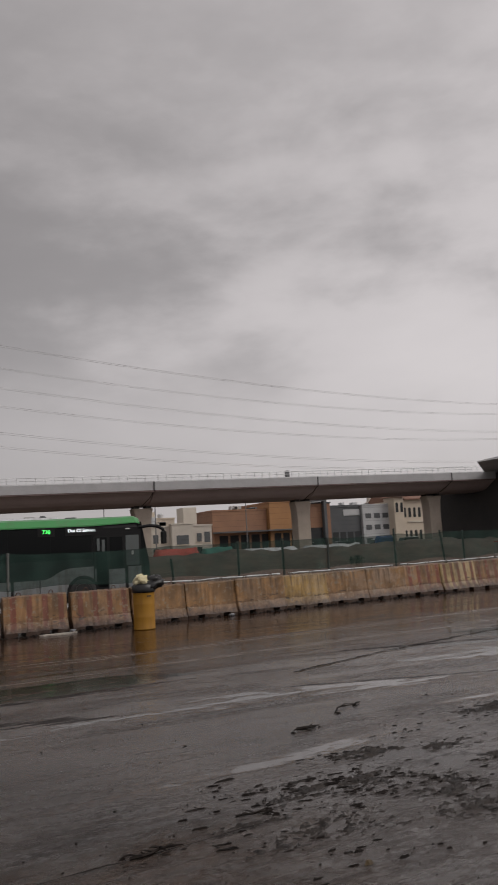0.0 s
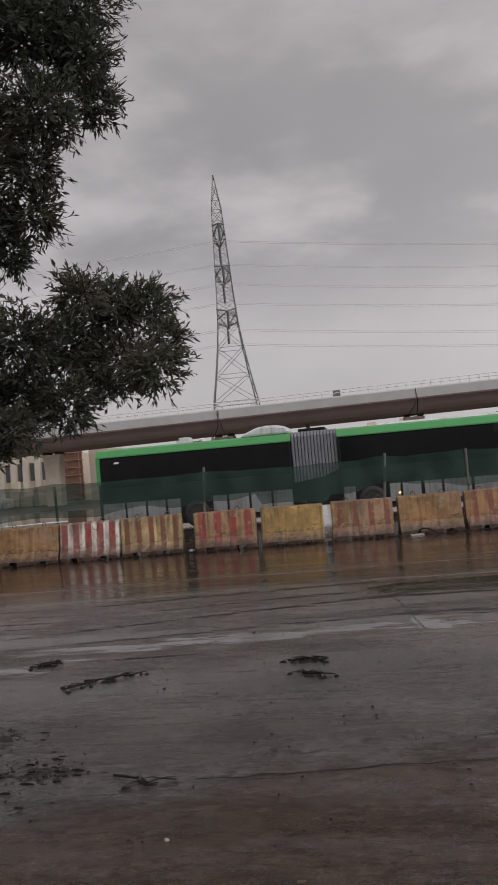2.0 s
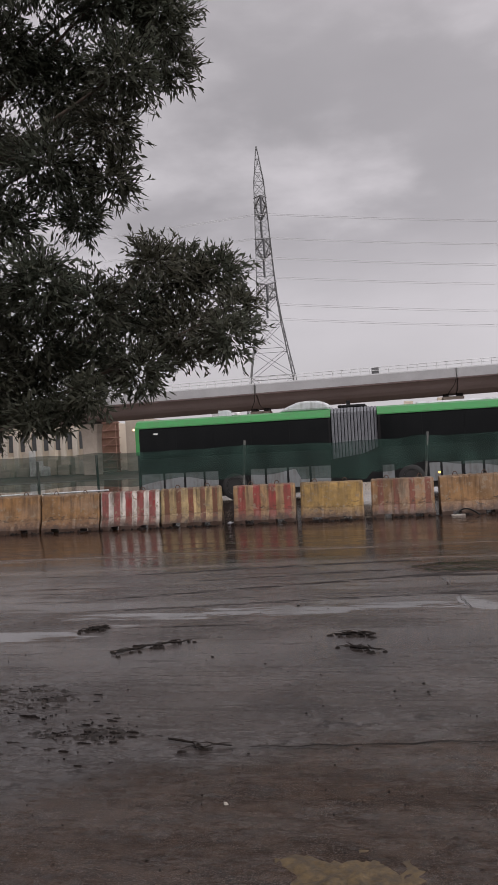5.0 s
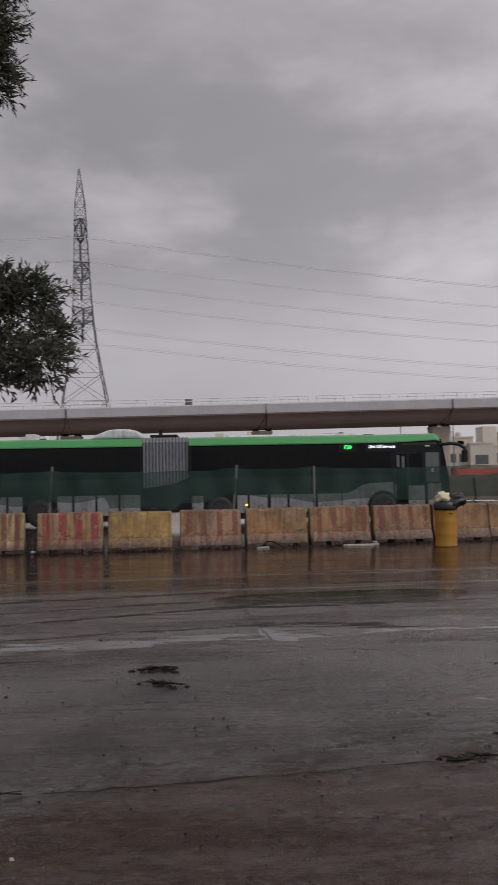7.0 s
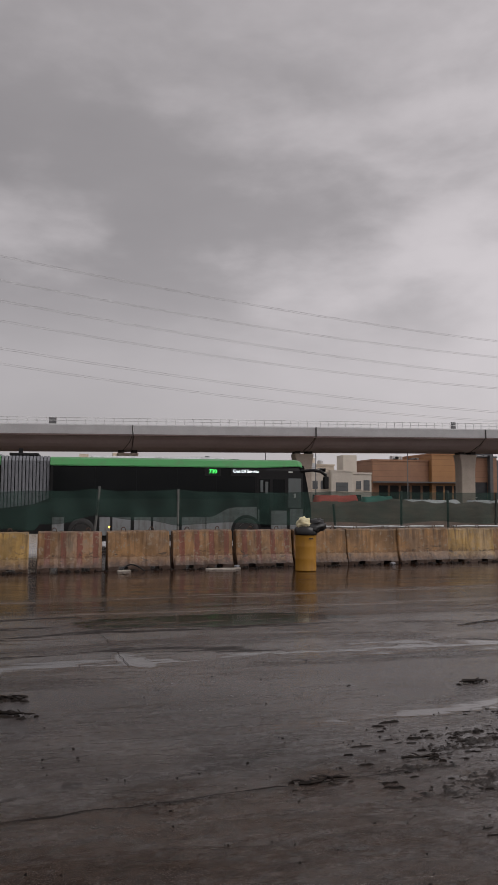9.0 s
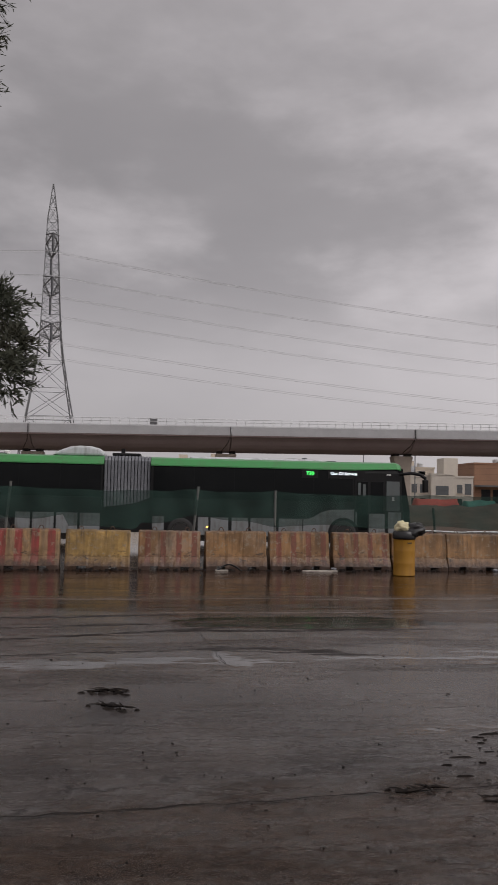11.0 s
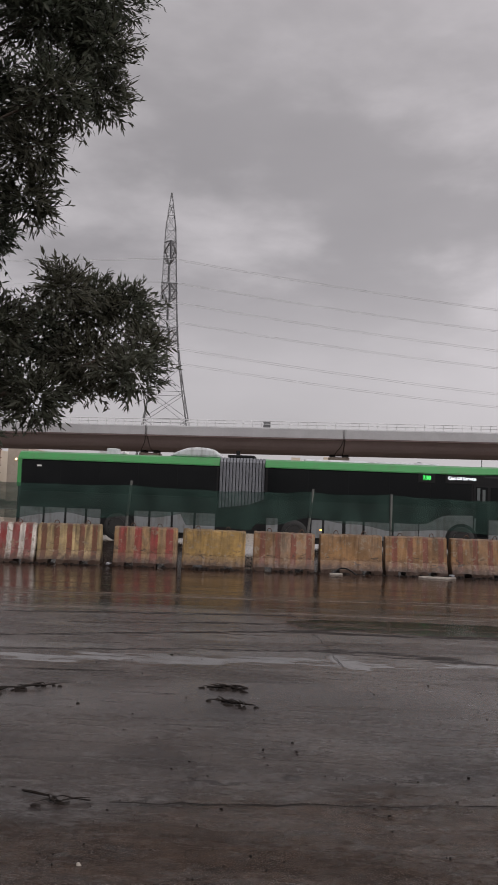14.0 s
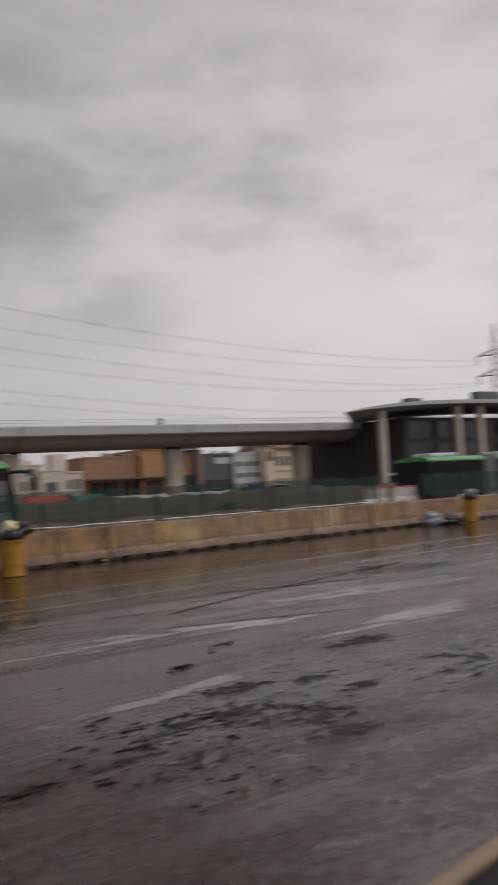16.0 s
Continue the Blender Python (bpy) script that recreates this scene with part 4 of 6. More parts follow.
for a, b in ((-9.62, -8.80), (-8.72, -8.02), (-7.94, -7.28), (-7.20, -6.72), (-5.52, -5.02), (-4.94, -4.22), (-4.14, -3.42), (-3.34, -2.66)):
    skirt(a, b, 1.05)
for a, b in ((-0.86, -0.46), (0.72, 1.08), (1.16, 1.78), (1.90, 2.48), (2.56, 3.46), (3.56, 4.4)):
    skirt(a, b, 0.975)
part("skirt_panel", Geo().prism_y([(4.43, 0.36), (4.43, 0.975), (4.62, 0.985), (4.82, 1.06), (5.02, 1.18), (5.22, 1.27), (5.45, 1.31), (6.25, 1.33), (6.25, 0.36)], -0.020, 0.03), M["grey"], bus, "grey swept panel over the front wheel")
for a, b in ((-9.62, -2.66), (-0.86, 5.1)):
    part("skirt_frame", Geo().box((a, -0.004, 0.36), (b, 0.03, 1.06)), M["black"], bus)
# wheels
for wx in WHEELS:
    w = part("wheel", Geo().lathe([(0.30, 0.0), (0.44, 0.0), (0.485, 0.05), (0.485, 0.25), (0.44, 0.30), (0.30, 0.30)], 28, axis="y"), M["rubber"], bus, "black bus tyre", True, at=(wx, -0.045, 0.485))
    part("rim", Geo().lathe([(0.0, 0.03), (0.09, 0.0), (0.11, 0.06), (0.24, 0.07), (0.285, 0.0), (0.30, 0.0), (0.30, 0.05)], 24, axis="y"), M["rim"], w, "grey dusty wheel rim", True)
    g = Geo()
    arch = [(0.56 * math.cos(a), 0.485 + 0.56 * math.sin(a)) for a in [math.pi * k / 12 for k in range(13)]]
    g.prism_y([(wx + p, q) for p, q in arch] + [(wx - 0.58, 0.34), (wx + 0.58, 0.34)], -0.027, 0.02)
    part("wheel_arch", g, M["black"], bus, "black wheel arch")
# front door, its panes and the windscreen wrap
part("door_frame", Geo().box((6.26, -0.016, 0.36), (7.98, 0.03, 2.62)), M["black"], bus, "black folding front door")
for x0, x1, z0, z1, mt in ((6.34, 6.74, 0.62, 2.30, "glass"), (6.84, 7.30, 1.22, 2.30, "glass"), (7.42, 7.90, 1.30, 2.34, "pane")):
    part("door_pane", side_glass(x0, x1, z0, z1), M[mt], bus, "door glass", at=(0, -0.010, 0))
# thin pale boxes on the door glass, modelled as its reflections
for x0, x1, z0 in ((6.38, 6.48, 1.85), (6.56, 6.66, 1.8)):
    part("door_grab_rail", Geo().box((x0, -0.034, z0), (x1, -0.024, z0 + 0.42)), M["pane"], bus, "pale reflection strip on the door glass")
for x0, x1, z0, z1 in ((6.30, 6.36, 0.40, 1.25), (6.79, 7.36, 0.40, 1.2), (7.48, 7.96, 0.40, 1.26)):
    part("door_panel", Geo().box((x0, -0.022, z0), (x1, -0.012, z1)), M["grey"], bus, "grey lower door panel")
part("windscreen", Geo().prism_y([(8.02, 0.75), (8.30, 0.75), (8.29, 1.35), (8.03, 2.80), (7.86, 2.80), (8.0, 1.3)], 0.06, BW - 0.06), M["glass"], bus, "large dark windscreen")
part("mirror_arm", sweep([(7.9, 0.0, 2.60), (8.3, -0.10, 2.64), (8.6, -0.15, 2.60), (8.78, -0.16, 2.48), (8.82, -0.16, 2.3)], [0.05, 0.055, 0.06, 0.06, 0.05], 8), M["black"], bus, "curved black mirror arm")
part("mirror", Geo().box((8.70, -0.26, 1.98), (8.88, -0.06, 2.42)), M["black"], bus, "black wing mirror", bevel=0.03)
part("sticker", Geo().box((7.62, -0.030, 1.66), (7.70, -0.024, 1.80)), M["white"], bus, "small white door sticker")
# displays
part("route_display", Geo().box((4.36, -0.020, 2.40), (4.94, -0.010, 2.70)), M["black"], bus, "route number display")
lettering("route_number", "730", 0.19, M["led_green"], bus, (4.65, -0.026, 2.555), "green glowing route number")
part("destination_display", Geo().box((5.30, -0.020, 2.40), (6.62, -0.010, 2.68)), M["black"], bus, "destination display")
lettering("destination_text", "Out Of Service", 0.155, M["led_white"], bus, (5.86, -0.026, 2.57), "white glowing destination text")
part("fleet_mark", Geo().box((-9.10, -0.020, 2.46), (-8.92, -0.012, 2.52)), M["white"], bus, "small white mark")
part("fleet_mark", Geo().box((7.42, -0.030, 2.55), (7.58, -0.022, 2.59)), M["white"], bus, "small white mark")
part("marker_lamp", Geo().box((1.01, -0.02, 0.61), (1.08, -0.009, 0.665)), M["lamp_amber"], bus, "amber side marker lamp")
# concertina: upright folds, slanting dark hem
nf = 14
for i in range(nf):
    x = -2.58 + (i + 0.5) * 1.62 / nf
    part("bellows_fold", Geo().prism_x([(0.10, 0.5), (0.10, 2.86), (0.3, 3.02), (BW - 0.3, 3.02), (BW - 0.10, 2.86), (BW - 0.10, 0.5)], x - 0.046, x + 0.046), M["bellows"], bus, "grey bellows fold", bevel=0.02)
part("bellows_core", Geo().prism_x([(0.18, 0.5), (0.18, 2.84), (0.35, 2.96), (BW - 0.35, 2.96), (BW - 0.18, 2.84), (BW - 0.18, 0.5)], -2.6, -0.94), M["black"], bus)
part("bellows_skirt", Geo().prism_y([(-2.62, 0.42), (-0.92, 0.42), (-0.92, 1.62), (-1.5, 1.40), (-2.62, 1.25)], 0.03, 0.11), M["black"], bus, "dark lower bellows cover")

# ---- oil drums used as bins ----


def bag_blob(rx, ry, rz, seed, n=18, m=10, amp=0.22):
    g = Geo()
    vs = []
    for j in range(m + 1):
        t = math.pi * j / m
        for i in range(n):
            a = 2 * math.pi * i / n
            d = Vector((math.sin(t) * math.cos(a), math.sin(t) * math.sin(a), math.cos(t)))
            k = 1 + amp * noise.fractal(d * 2.2 + Vector((seed, 0, 0)), 1, 2, 3)
            vs.append((d.x * rx * k, d.y * ry * k, d.z * rz * k))
    fs = [(j * n + i, (j + 1) * n + i, (j + 1) * n + (i + 1) % n, j * n + (i + 1) % n) for j in range(m) for i in range(n)]
    return g.add(vs, fs)


def drum(x, y):
    d = thing("oil_drum", "ochre-yellow steel drum used as a litter bin", "drum", (x, y, 0), 12, "drums")
    prof = [(0.235, 0.0), (0.25, 0.015), (0.245, 0.03), (0.245, 0.27), (0.2475, 0.285), (0.245, 0.30), (0.245, 0.56), (0.2475, 0.575), (0.245, 0.59), (0.245, 0.84), (0.252, 0.855), (0.252, 0.875), (0.235, 0.875)]
    part("shell", Geo().lathe(prof, 32), M["drum"], d, smooth=True)
    part("handle_slot", Geo().box((-0.05, -0.262, 0.74), (0.05, -0.246, 0.765)), M["dark"], d, "dark handle slot")
    part("liner", Geo().lathe([(0.262, 0.83), (0.272, 0.87), (0.27, 0.93), (0.255, 1.0), (0.20, 1.03)], 24), M["bag"], d, "black bin liner folded over the rim", True)
    return d


drum(5.21, 17.66)
blob = part("litter_bag", bag_blob(0.17, 0.15, 0.12, 2.0, 26, 16, 0.5), M["bag_pale"], smooth=True, at=(5.16, 17.62, 1.10))
tagged(blob, "pale yellow plastic bag of litter on the drum", "litter bag")
flap = part("bin_bag", bag_blob(0.26, 0.18, 0.16, 6.0, 26, 16, amp=0.4), M["bag"], smooth=True, at=(5.41, 17.60, 1.03))
flap.rotation_euler = (0, -0.25, 0)
tagged(flap, "black bin bag spilling over the drum rim", "litter bag")
D2 = copy_thing(bpy.data.objects["oil_drum"], pose(22.75, 19.75, 0, 0, 0, 40))
tagged(part("bin_bag", bag_blob(0.2, 0.18, 0.12, 9.0, amp=0.4), M["bag_grey"], smooth=True, at=(22.8, 19.72, 1.08)), "grey plastic bag on the drum", "litter bag")
tagged(part("litter_heap", bag_blob(0.40, 0.26, 0.26, 4.0, 26, 16, amp=0.6), M["bag_grey"], smooth=True, at=(20.7, 19.75, 0.20)), "heap of grey plastic litter by the barrier", "litter")
tagged(part("litter_heap", bag_blob(0.50, 0.26, 0.18, 8.0, 26, 16, amp=0.6), M["bag"], smooth=True, at=(21.7, 19.8, 0.13)), "slack black bag of litter by the barrier", "litter")
# white and red plastic barriers stacked behind the fence
for i, (sx, sz) in enumerate(((19.0, 0.0), (20.5, 0.0), (19.1, 0.72), (20.55, 0.72))):
    b = thing("plastic_barrier", "white plastic road barrier in a stack", "barrier", (sx, 21.35, sz), 5, "stacked plastic barriers")
    part("body", Geo().prism_x([(0, 0), (0.0, 0.10), (0.12, 0.34), (0.15, 0.70), (0.31, 0.70), (0.34, 0.34), (0.46, 0.10), (0.46, 0)], 0, 1.4), M["dusty_white"], b, bevel=0.02)
    if sz:
        part("red_cap", Geo().box((0.0, 0.13, 0.70), (1.4, 0.33, 0.735)), M["red"], b, "red top strip")

# ---- viaduct ----
VY, SLOPE = 80.0, 0.0115
via_z = lambda x: SLOPE * x
JOINTS = [-135.4, -115.3, -95.2, -75.1, -55.0, -35.0, -15.0, 5.5, 25.0, 45.0, 64.5, 84.5, 104.5, 124.5, 144.5, 164.5, 184.5]
post_me = Geo().box((-0.035, -0.035, 0.0), (0.035, 0.035, 0.66)).mesh("railing_post", M["rail"])
for xa, xb in zip(JOINTS, JOINTS[1:]):
    L = xb - xa
    sp = thing("viaduct_span", "grey concrete viaduct span with parapet and rail", "viaduct", (xa, VY, via_z(xa)), 0, "viaduct spans")
    sp.rotation_euler = (0, -math.atan(SLOPE), 0)
    # parapet and deck edge, light concrete
    part("parapet", Geo().prism_x([(0.0, 7.98), (0.0, 8.86), (0.10, 8.98), (0.35, 8.98), (0.42, 8.2), (0.42, 7.98)], 0.03, L - 0.03), M["concrete"], sp, "pale concrete parapet")
    # added strip, coloured dark to draw the shadow line between parapet and girder
    part("drip_edge", Geo().prism_x([(-0.05, 7.82), (-0.05, 7.975), (0.13, 7.975), (0.13, 7.82)], 0.03, L - 0.03), M["lip_shade"], sp, "thin lip coloured dark as the shadow line under the parapet")
    part("deck", Geo().prism_x([(0.43, 7.98), (0.43, 8.18), (10.57, 8.18), (10.57, 7.98)], 0.03, L - 0.03), M["concrete"], sp)
    prof = [(0.14, 7.97), (0.14, 7.90), (0.5, 7.72), (1.0, 7.45), (1.5, 7.10), (2.1, 6.80), (3.0, 6.60), (4.4, 6.52), (6.6, 6.52), (8.0, 6.60), (8.9, 6.80), (9.5, 7.10), (10.0, 7.45), (10.86, 7.90), (10.86, 7.97)]
    part("girder", Geo().prism_x(prof, 0.05, L - 0.05), M["concrete_dark"], sp, "curved brown-grey box girder", smooth=False)
    part("back_parapet", Geo().prism_x([(10.58, 7.98), (10.65, 8.98), (10.9, 8.98), (11.0, 7.98)], 0.03, L - 0.03), M["concrete"], sp)
    part("drain_pipe", Geo().path([(L - 0.1, -0.05, 8.9), (L - 0.1, -0.05, 7.9), (L - 0.35, 0.9, 7.2), (L - 0.9, 2.0, 6.5)], 0.04, 5), M["dark"], sp, "dark drain pipe at the joint")
    for z in (9.62, 9.32):
        part("rail", Geo().tube((0.0, 0.2, z), (L, 0.2, z), 0.035, n=5), M["rail"], sp, "thin pale handrail")
    if -80 < xa < 90:
        for i in range(int(L / 0.95)):
            part("railing_post", post_me, None, sp, at=(0.5 + i * 0.95, 0.2, 8.98))
for i, xj in enumerate(JOINTS[1:-1]):
    z = via_z(xj)
    pr = thing("viaduct_pier", "beige concrete pier flaring towards its cap", "pier", (xj - 0.4, VY + 3.6, 0), 0, "viaduct piers")
    part("shaft", Geo().prism_y([(-0.88, 0), (0.88, 0), (0.88, 4.4 + z), (0.96, 5.4 + z), (1.14, 6.28 + z), (-1.14, 6.28 + z), (-0.96, 5.4 + z), (-0.88, 4.4 + z)], 0, 1.7), M["pier"], pr, bevel=0.12)
    for bx in (-0.7, 0.7):
        part("bearing", Geo().box((bx - 0.3, 0.2, 6.28 + z), (bx + 0.3, 1.5, 6.56 + z)), M["dark"], pr, "dark bearing block")
for bx, w, h in ((-2.65, 0.75, 0.62), (41.2, 0.42, 0.75)):
    cab = part("cabinet", Geo().box((-w / 2, 0, 0), (w / 2, 0.4, h + 0.85)), M["steel"], bevel=0.03, at=(bx, VY + 0.45, via_z(bx) + 8.18))
    tagged(cab, "grey equipment cabinet on the viaduct deck", "cabinet")

# ---- pylons and line ----
LEVELS = (27.2, 35.2, 42.8)
PROF = [(0, 6.2), (8, 5.05), (15, 3.95), (20, 3.1), (25, 2.35), (29.5, 1.85), (34, 1.6), (38, 1.42), (42.4, 1.25), (46.5, 1.08), (50.7, 0.92), (57.5, 0.06)]


def pylon(x, y, turn):
    p = thing("power_pylon", "grey steel lattice pylon with three pairs of arms", "pylon", (x, y, 0), turn, "power pylons")
    for sx, sy in ((1, 1), (1, -1), (-1, 1), (-1, -1)):
        part("leg", sweep([(sx * r, sy * r, z) for z, r in PROF], [0.11 if z < 30 else 0.075 for z, r in PROF], 4), M["steel"], p)
    g = Geo()
    for (z0, r0), (z1, r1) in zip(PROF[:-1], PROF[1:]):
        n = max(1, int(round((z1 - z0) / max(2.2, (r0 + r1) * 0.85))))
        for k in range(n):
            za, zb = z0 + (z1 - z0) * k / n, z0 + (z1 - z0) * (k + 1) / n
            ra, rb_ = r0 + (r1 - r0) * k / n, r0 + (r1 - r0) * (k + 1) / n
            for q in range(4):
                c0, c1 = [((1, 1), (1, -1), (-1, -1), (-1, 1))[(q + s) % 4] for s in (0, 1)]
                g.tube((c0[0] * ra, c0[1] * ra, za), (c1[0] * rb_, c1[1] * rb_, zb), 0.04, n=4, caps=False)
                g.tube((c1[0] * ra, c1[1] * ra, za), (c0[0] * rb_, c0[1] * rb_, zb), 0.04, n=4, caps=False)
                g.tube((c0[0] * rb_, c0[1] * rb_, zb), (c1[0] * rb_, c1[1] * rb_, zb), 0.04, n=4, caps=False)
    part("bracing", g, M["steel"], p, "crossed lattice bracing")
    for lev in LEVELS:
        za = lev + 3.0
        r = np.interp(za, [q[0] for q in PROF], [q[1] for q in PROF])
        for s in (1, -1):
            g = Geo()
            tip = (0, s * 7.5, za + 0.2)
            for sx in (1, -1):
                g.tube((sx * r, s * r, za), tip, 0.13, n=4)
                g.tube((sx * r, s * r, za + 1.9), tip, 0.13, n=4)
                for k in range(1, 5):
                    u = k / 5
                    a = Vector((sx * r, s * r, za)).lerp(Vector(tip), u)
                    b = Vector((sx * r, s * r, za + 1.9)).lerp(Vector(tip), u)
                    c = Vector((-sx * r, s * r, za)).lerp(Vector(tip), u)
                    g.tube(a, b, 0.05, n=4, caps=False)
                    g.tube(a, c, 0.05, n=4, caps=False)
            arm = part("cross_arm", g, M["steel"], p, "tapering lattice arm")
            part("insulator", Geo().tube((0, s * 7.5, za + 0.1), (0, s * 7.5, lev), 0.24, 0.24, 6), M["insul"], arm, "dark insulator string")
    return p


P1, P2 = Vector((-23.8, 140.0, 0)), Vector((234.6, 187.0, 0))
line_dir = (P2 - P1).normalized()
turn = math.degrees(math.atan2(line_dir.y, line_dir.x))
pylon(P1.x, P1.y, turn)
bpy.data.objects["power_pylon"].matrix_world = Matrix.Translation((P1.x + 1.0, P1.y, 0)) @ Matrix.Rotation(radians(-1.0), 4, "Y") @ Matrix.Rotation(radians(turn), 4, "Z")
copy_thing(bpy.data.objects["power_pylon"], pose(P2.x, P2.y, 0, 0, 0, turn))
side = Vector((-line_dir.y, line_dir.x, 0))
PL = P1 - (P2 - P1) * 1.0
for a, b in ((P1, P2), (PL, P1)):
    for lev in LEVELS:
        for s in (1, -1):
            pl_ = thing("power_line", "pair of thin grey power conductors hanging between pylons", "power line", (0, 0, 0), 0, "power lines")
            for off in (-0.22, 0.22):
                pts = []
                for k in range(29):
                    u = k / 28
                    q = a.lerp(b, u) + side * (s * 7.5 + off)
                    pts.append(Vector((q.x, q.y, lev - 7.0 * 4 * u * (1 - u) + off * 0.9)))
                part("conductor", sweep(pts, 0.030, 4), M["wire"], pl_)

# ---- far side: berm, scrub, parked cars, covers ----
g = Geo()
nx, ny = 150, 10
vs = []
for i in range(nx + 1):
    x = 6 + i * 0.9
    for j in range(ny + 1):
        u = j / ny
        z = math.sin(math.pi * u) ** 0.8 * (1.40 + 0.40 * fbm((x, 0, 2), 0.12) + 0.35 * fbm((x, u * 4, 1), 0.6))
        vs.append((x, 60 + u * 6 + 1.2 * fbm((x, 0, 7), 0.1), max(-0.02, z if 0 < j < ny else -0.05)))
g.add(vs, [(i * (ny + 1) + j, (i + 1) * (ny + 1) + j, (i + 1) * (ny + 1) + j + 1, i * (ny + 1) + j + 1) for i in range(nx) for j in range(ny)])
tagged(part("soil_berm", g, M["soil"], smooth=True), "long heap of brown soil beyond the road", "soil", kind="stuff")

rs = random.Random(11)


def shrub(name, x, y, r, h, mat, label):
    """Loose ball of small leaf clumps on a short stem, ragged outline."""
    s = thing(name, label, "bush", (x, y, 0), 0, "scrub")
    part("stem", Geo().tube((0, 0, 0), (0, 0, h * 0.5), 0.06, 0.03, 5), M["bark"], s)
    g = Geo()
    for _ in range(260):
        a, t = rs.uniform(0, 2 * math.pi), rs.uniform(0.05, 1) ** 0.6
        z = rs.uniform(0.05, 1)
        k = r * t * math.sqrt(max(0.05, 1 - (z - 0.45) ** 2 * 2.6)) * (0.7 + 0.5 * noise.noise(Vector((a * 1.5, z * 3, x))))
        c = Vector((k * math.cos(a), k * math.sin(a), z * h))
        u, w = Vector((rs.gauss(0, 1), rs.gauss(0, 1), rs.gauss(0, 1))).normalized(), Vector((rs.gauss(0, 1), rs.gauss(0, 1), rs.gauss(0, 1))).normalized()
        q = rs.uniform(0.10, 0.22)
        g.add([c - u * q, c + w * q * 0.6, c + u * q, c - w * q * 0.6], [(0, 1, 2, 3)])
    part("foliage", g, mat, s)


for _ in range(4):
    shrub("shrub", rs.uniform(9, 70), rs.uniform(58.5, 60), rs.uniform(0.3, 0.9), rs.uniform(0.25, 0.55), M["bush"], "low dusty scrub at the foot of the soil heap")


def car(x, y, mat, label, rz=0.0, tall=1.45):
    c = thing("parked_car", label, "car", (x, y, 0), rz, "parked cars")
    h = tall
    body = part("body", Geo().prism_y([(0, 0.35), (4.4, 0.35), (4.45, 0.75), (4.25, 0.92), (3.3, 0.98), (0.25, 1.0), (0.0, 0.8)], 0, 1.75), mat, c, bevel=0.08)
    part("cabin", Geo().prism_y([(0.35, 0.98), (3.35, 0.97), (2.65, h), (0.85, h)], 0.12, 1.63), M["window"], c, "dark glazed cabin", bevel=0.06)
    part("roof", Geo().prism_y([(0.80, h - 0.03), (2.70, h - 0.03), (2.6, h + 0.05), (0.9, h + 0.05)], 0.10, 1.65), mat, c, bevel=0.03)
    for wx in (0.85, 3.55):
        for wy in (0.0, 1.55):
            w = part("wheel", Geo().lathe([(0.2, 0), (0.32, 0.02), (0.32, 0.18), (0.2, 0.2)], 16, axis="y"), M["rubber"], c, at=(wx, wy, 0.32))
            part("rim", Geo().lathe([(0.0, -0.01), (0.2, -0.005), (0.2, 0.02)], 12, axis="y"), M["rim"], w)


CAR_MATS = ("white", "white", "roof", "white", "grey", "white", "black", "roof")
for i in range(11):
    car(84 + i * 6.1 + rs.uniform(-0.5, 0.5), 118 + rs.uniform(-2, 2), M[CAR_MATS[i % 8]], ("black" if CAR_MATS[i % 8] == "black" else "grey" if CAR_MATS[i % 8] == "grey" else "white") + " car parked beyond the viaduct", rs.uniform(-8, 8), 1.5 + 0.35 * (i % 3 == 0))

for i in range(7):
    car(56 + i * 6.4 + rs.uniform(-1.2, 1.2), 106 + rs.uniform(-1.5, 1.5), M[CAR_MATS[(i + 3) % 8]], ("black" if CAR_MATS[(i + 3) % 8] == "black" else "grey" if CAR_MATS[(i + 3) % 8] == "grey" else "white") + " car parked under the viaduct", rs.uniform(-12, 12), 1.75)


def cover(x, y, w, h, mat, label, name="site_cover"):
    """A sheet draped over a low stack: lumpy top, hanging sides."""
    g = Geo()
    nx, ny = 24, 6
    vs = []
    for i in range(nx + 1):
        for j in range(ny + 1):
            u, v = i / nx, j / ny
            e = min(u, 1 - u) * nx
            f = min(v, 1 - v) * ny
            z = h * min(1, e * 0.7) * min(1, f * 0.8) * (1 + 0.10 * fbm((x + u * w, v * 3, 1), 0.8))
            vs.append((u * w, v * 2.4, max(0.0, z)))
    g.add(vs, [(i * (ny + 1) + j, (i + 1) * (ny + 1) + j, (i + 1) * (ny + 1) + j + 1, i * (ny + 1) + j + 1) for i in range(nx) for j in range(ny)])
    tagged(part(name, g, mat, smooth=True, at=(x, y, 0)), label, "tarpaulin")


cover(21.4, 69.0, 4.6, 1.86, M["red"], "red sheet draped over stacked material")
cover(26.4, 69.4, 3.2, 1.84, M["teal"], "green sheet draped over stacked material")
cover(30.2, 70.0, 7.0, 1.5, M["roof"], "long pale sheet over stacked material beside the viaduct")
cover(37.6, 70.4, 7.4, 1.5, M["roof"], "pale sheet over stacked pipes")
cover(61.0, 92.0, 2.4, 2.2, M["blue"], "blue sheet over stacked material")

# ---- buildings beyond the viaduct ----


def windows(b, xs, zs, w, h, y, mat="window", frame=None, label="dark window"):
    me = Geo().box((0, 0, 0), (w, 0.12, h)).mesh("window", M[mat])
    for x in xs:
        for z in zs:
            wo = part("window", me, None, b, label, at=(x, y - 0.05, z))
            if frame:
                part("sill", Geo().box((-0.1, -0.12, -0.14), (w + 0.1, 0.05, 0.0)), M[frame], wo)


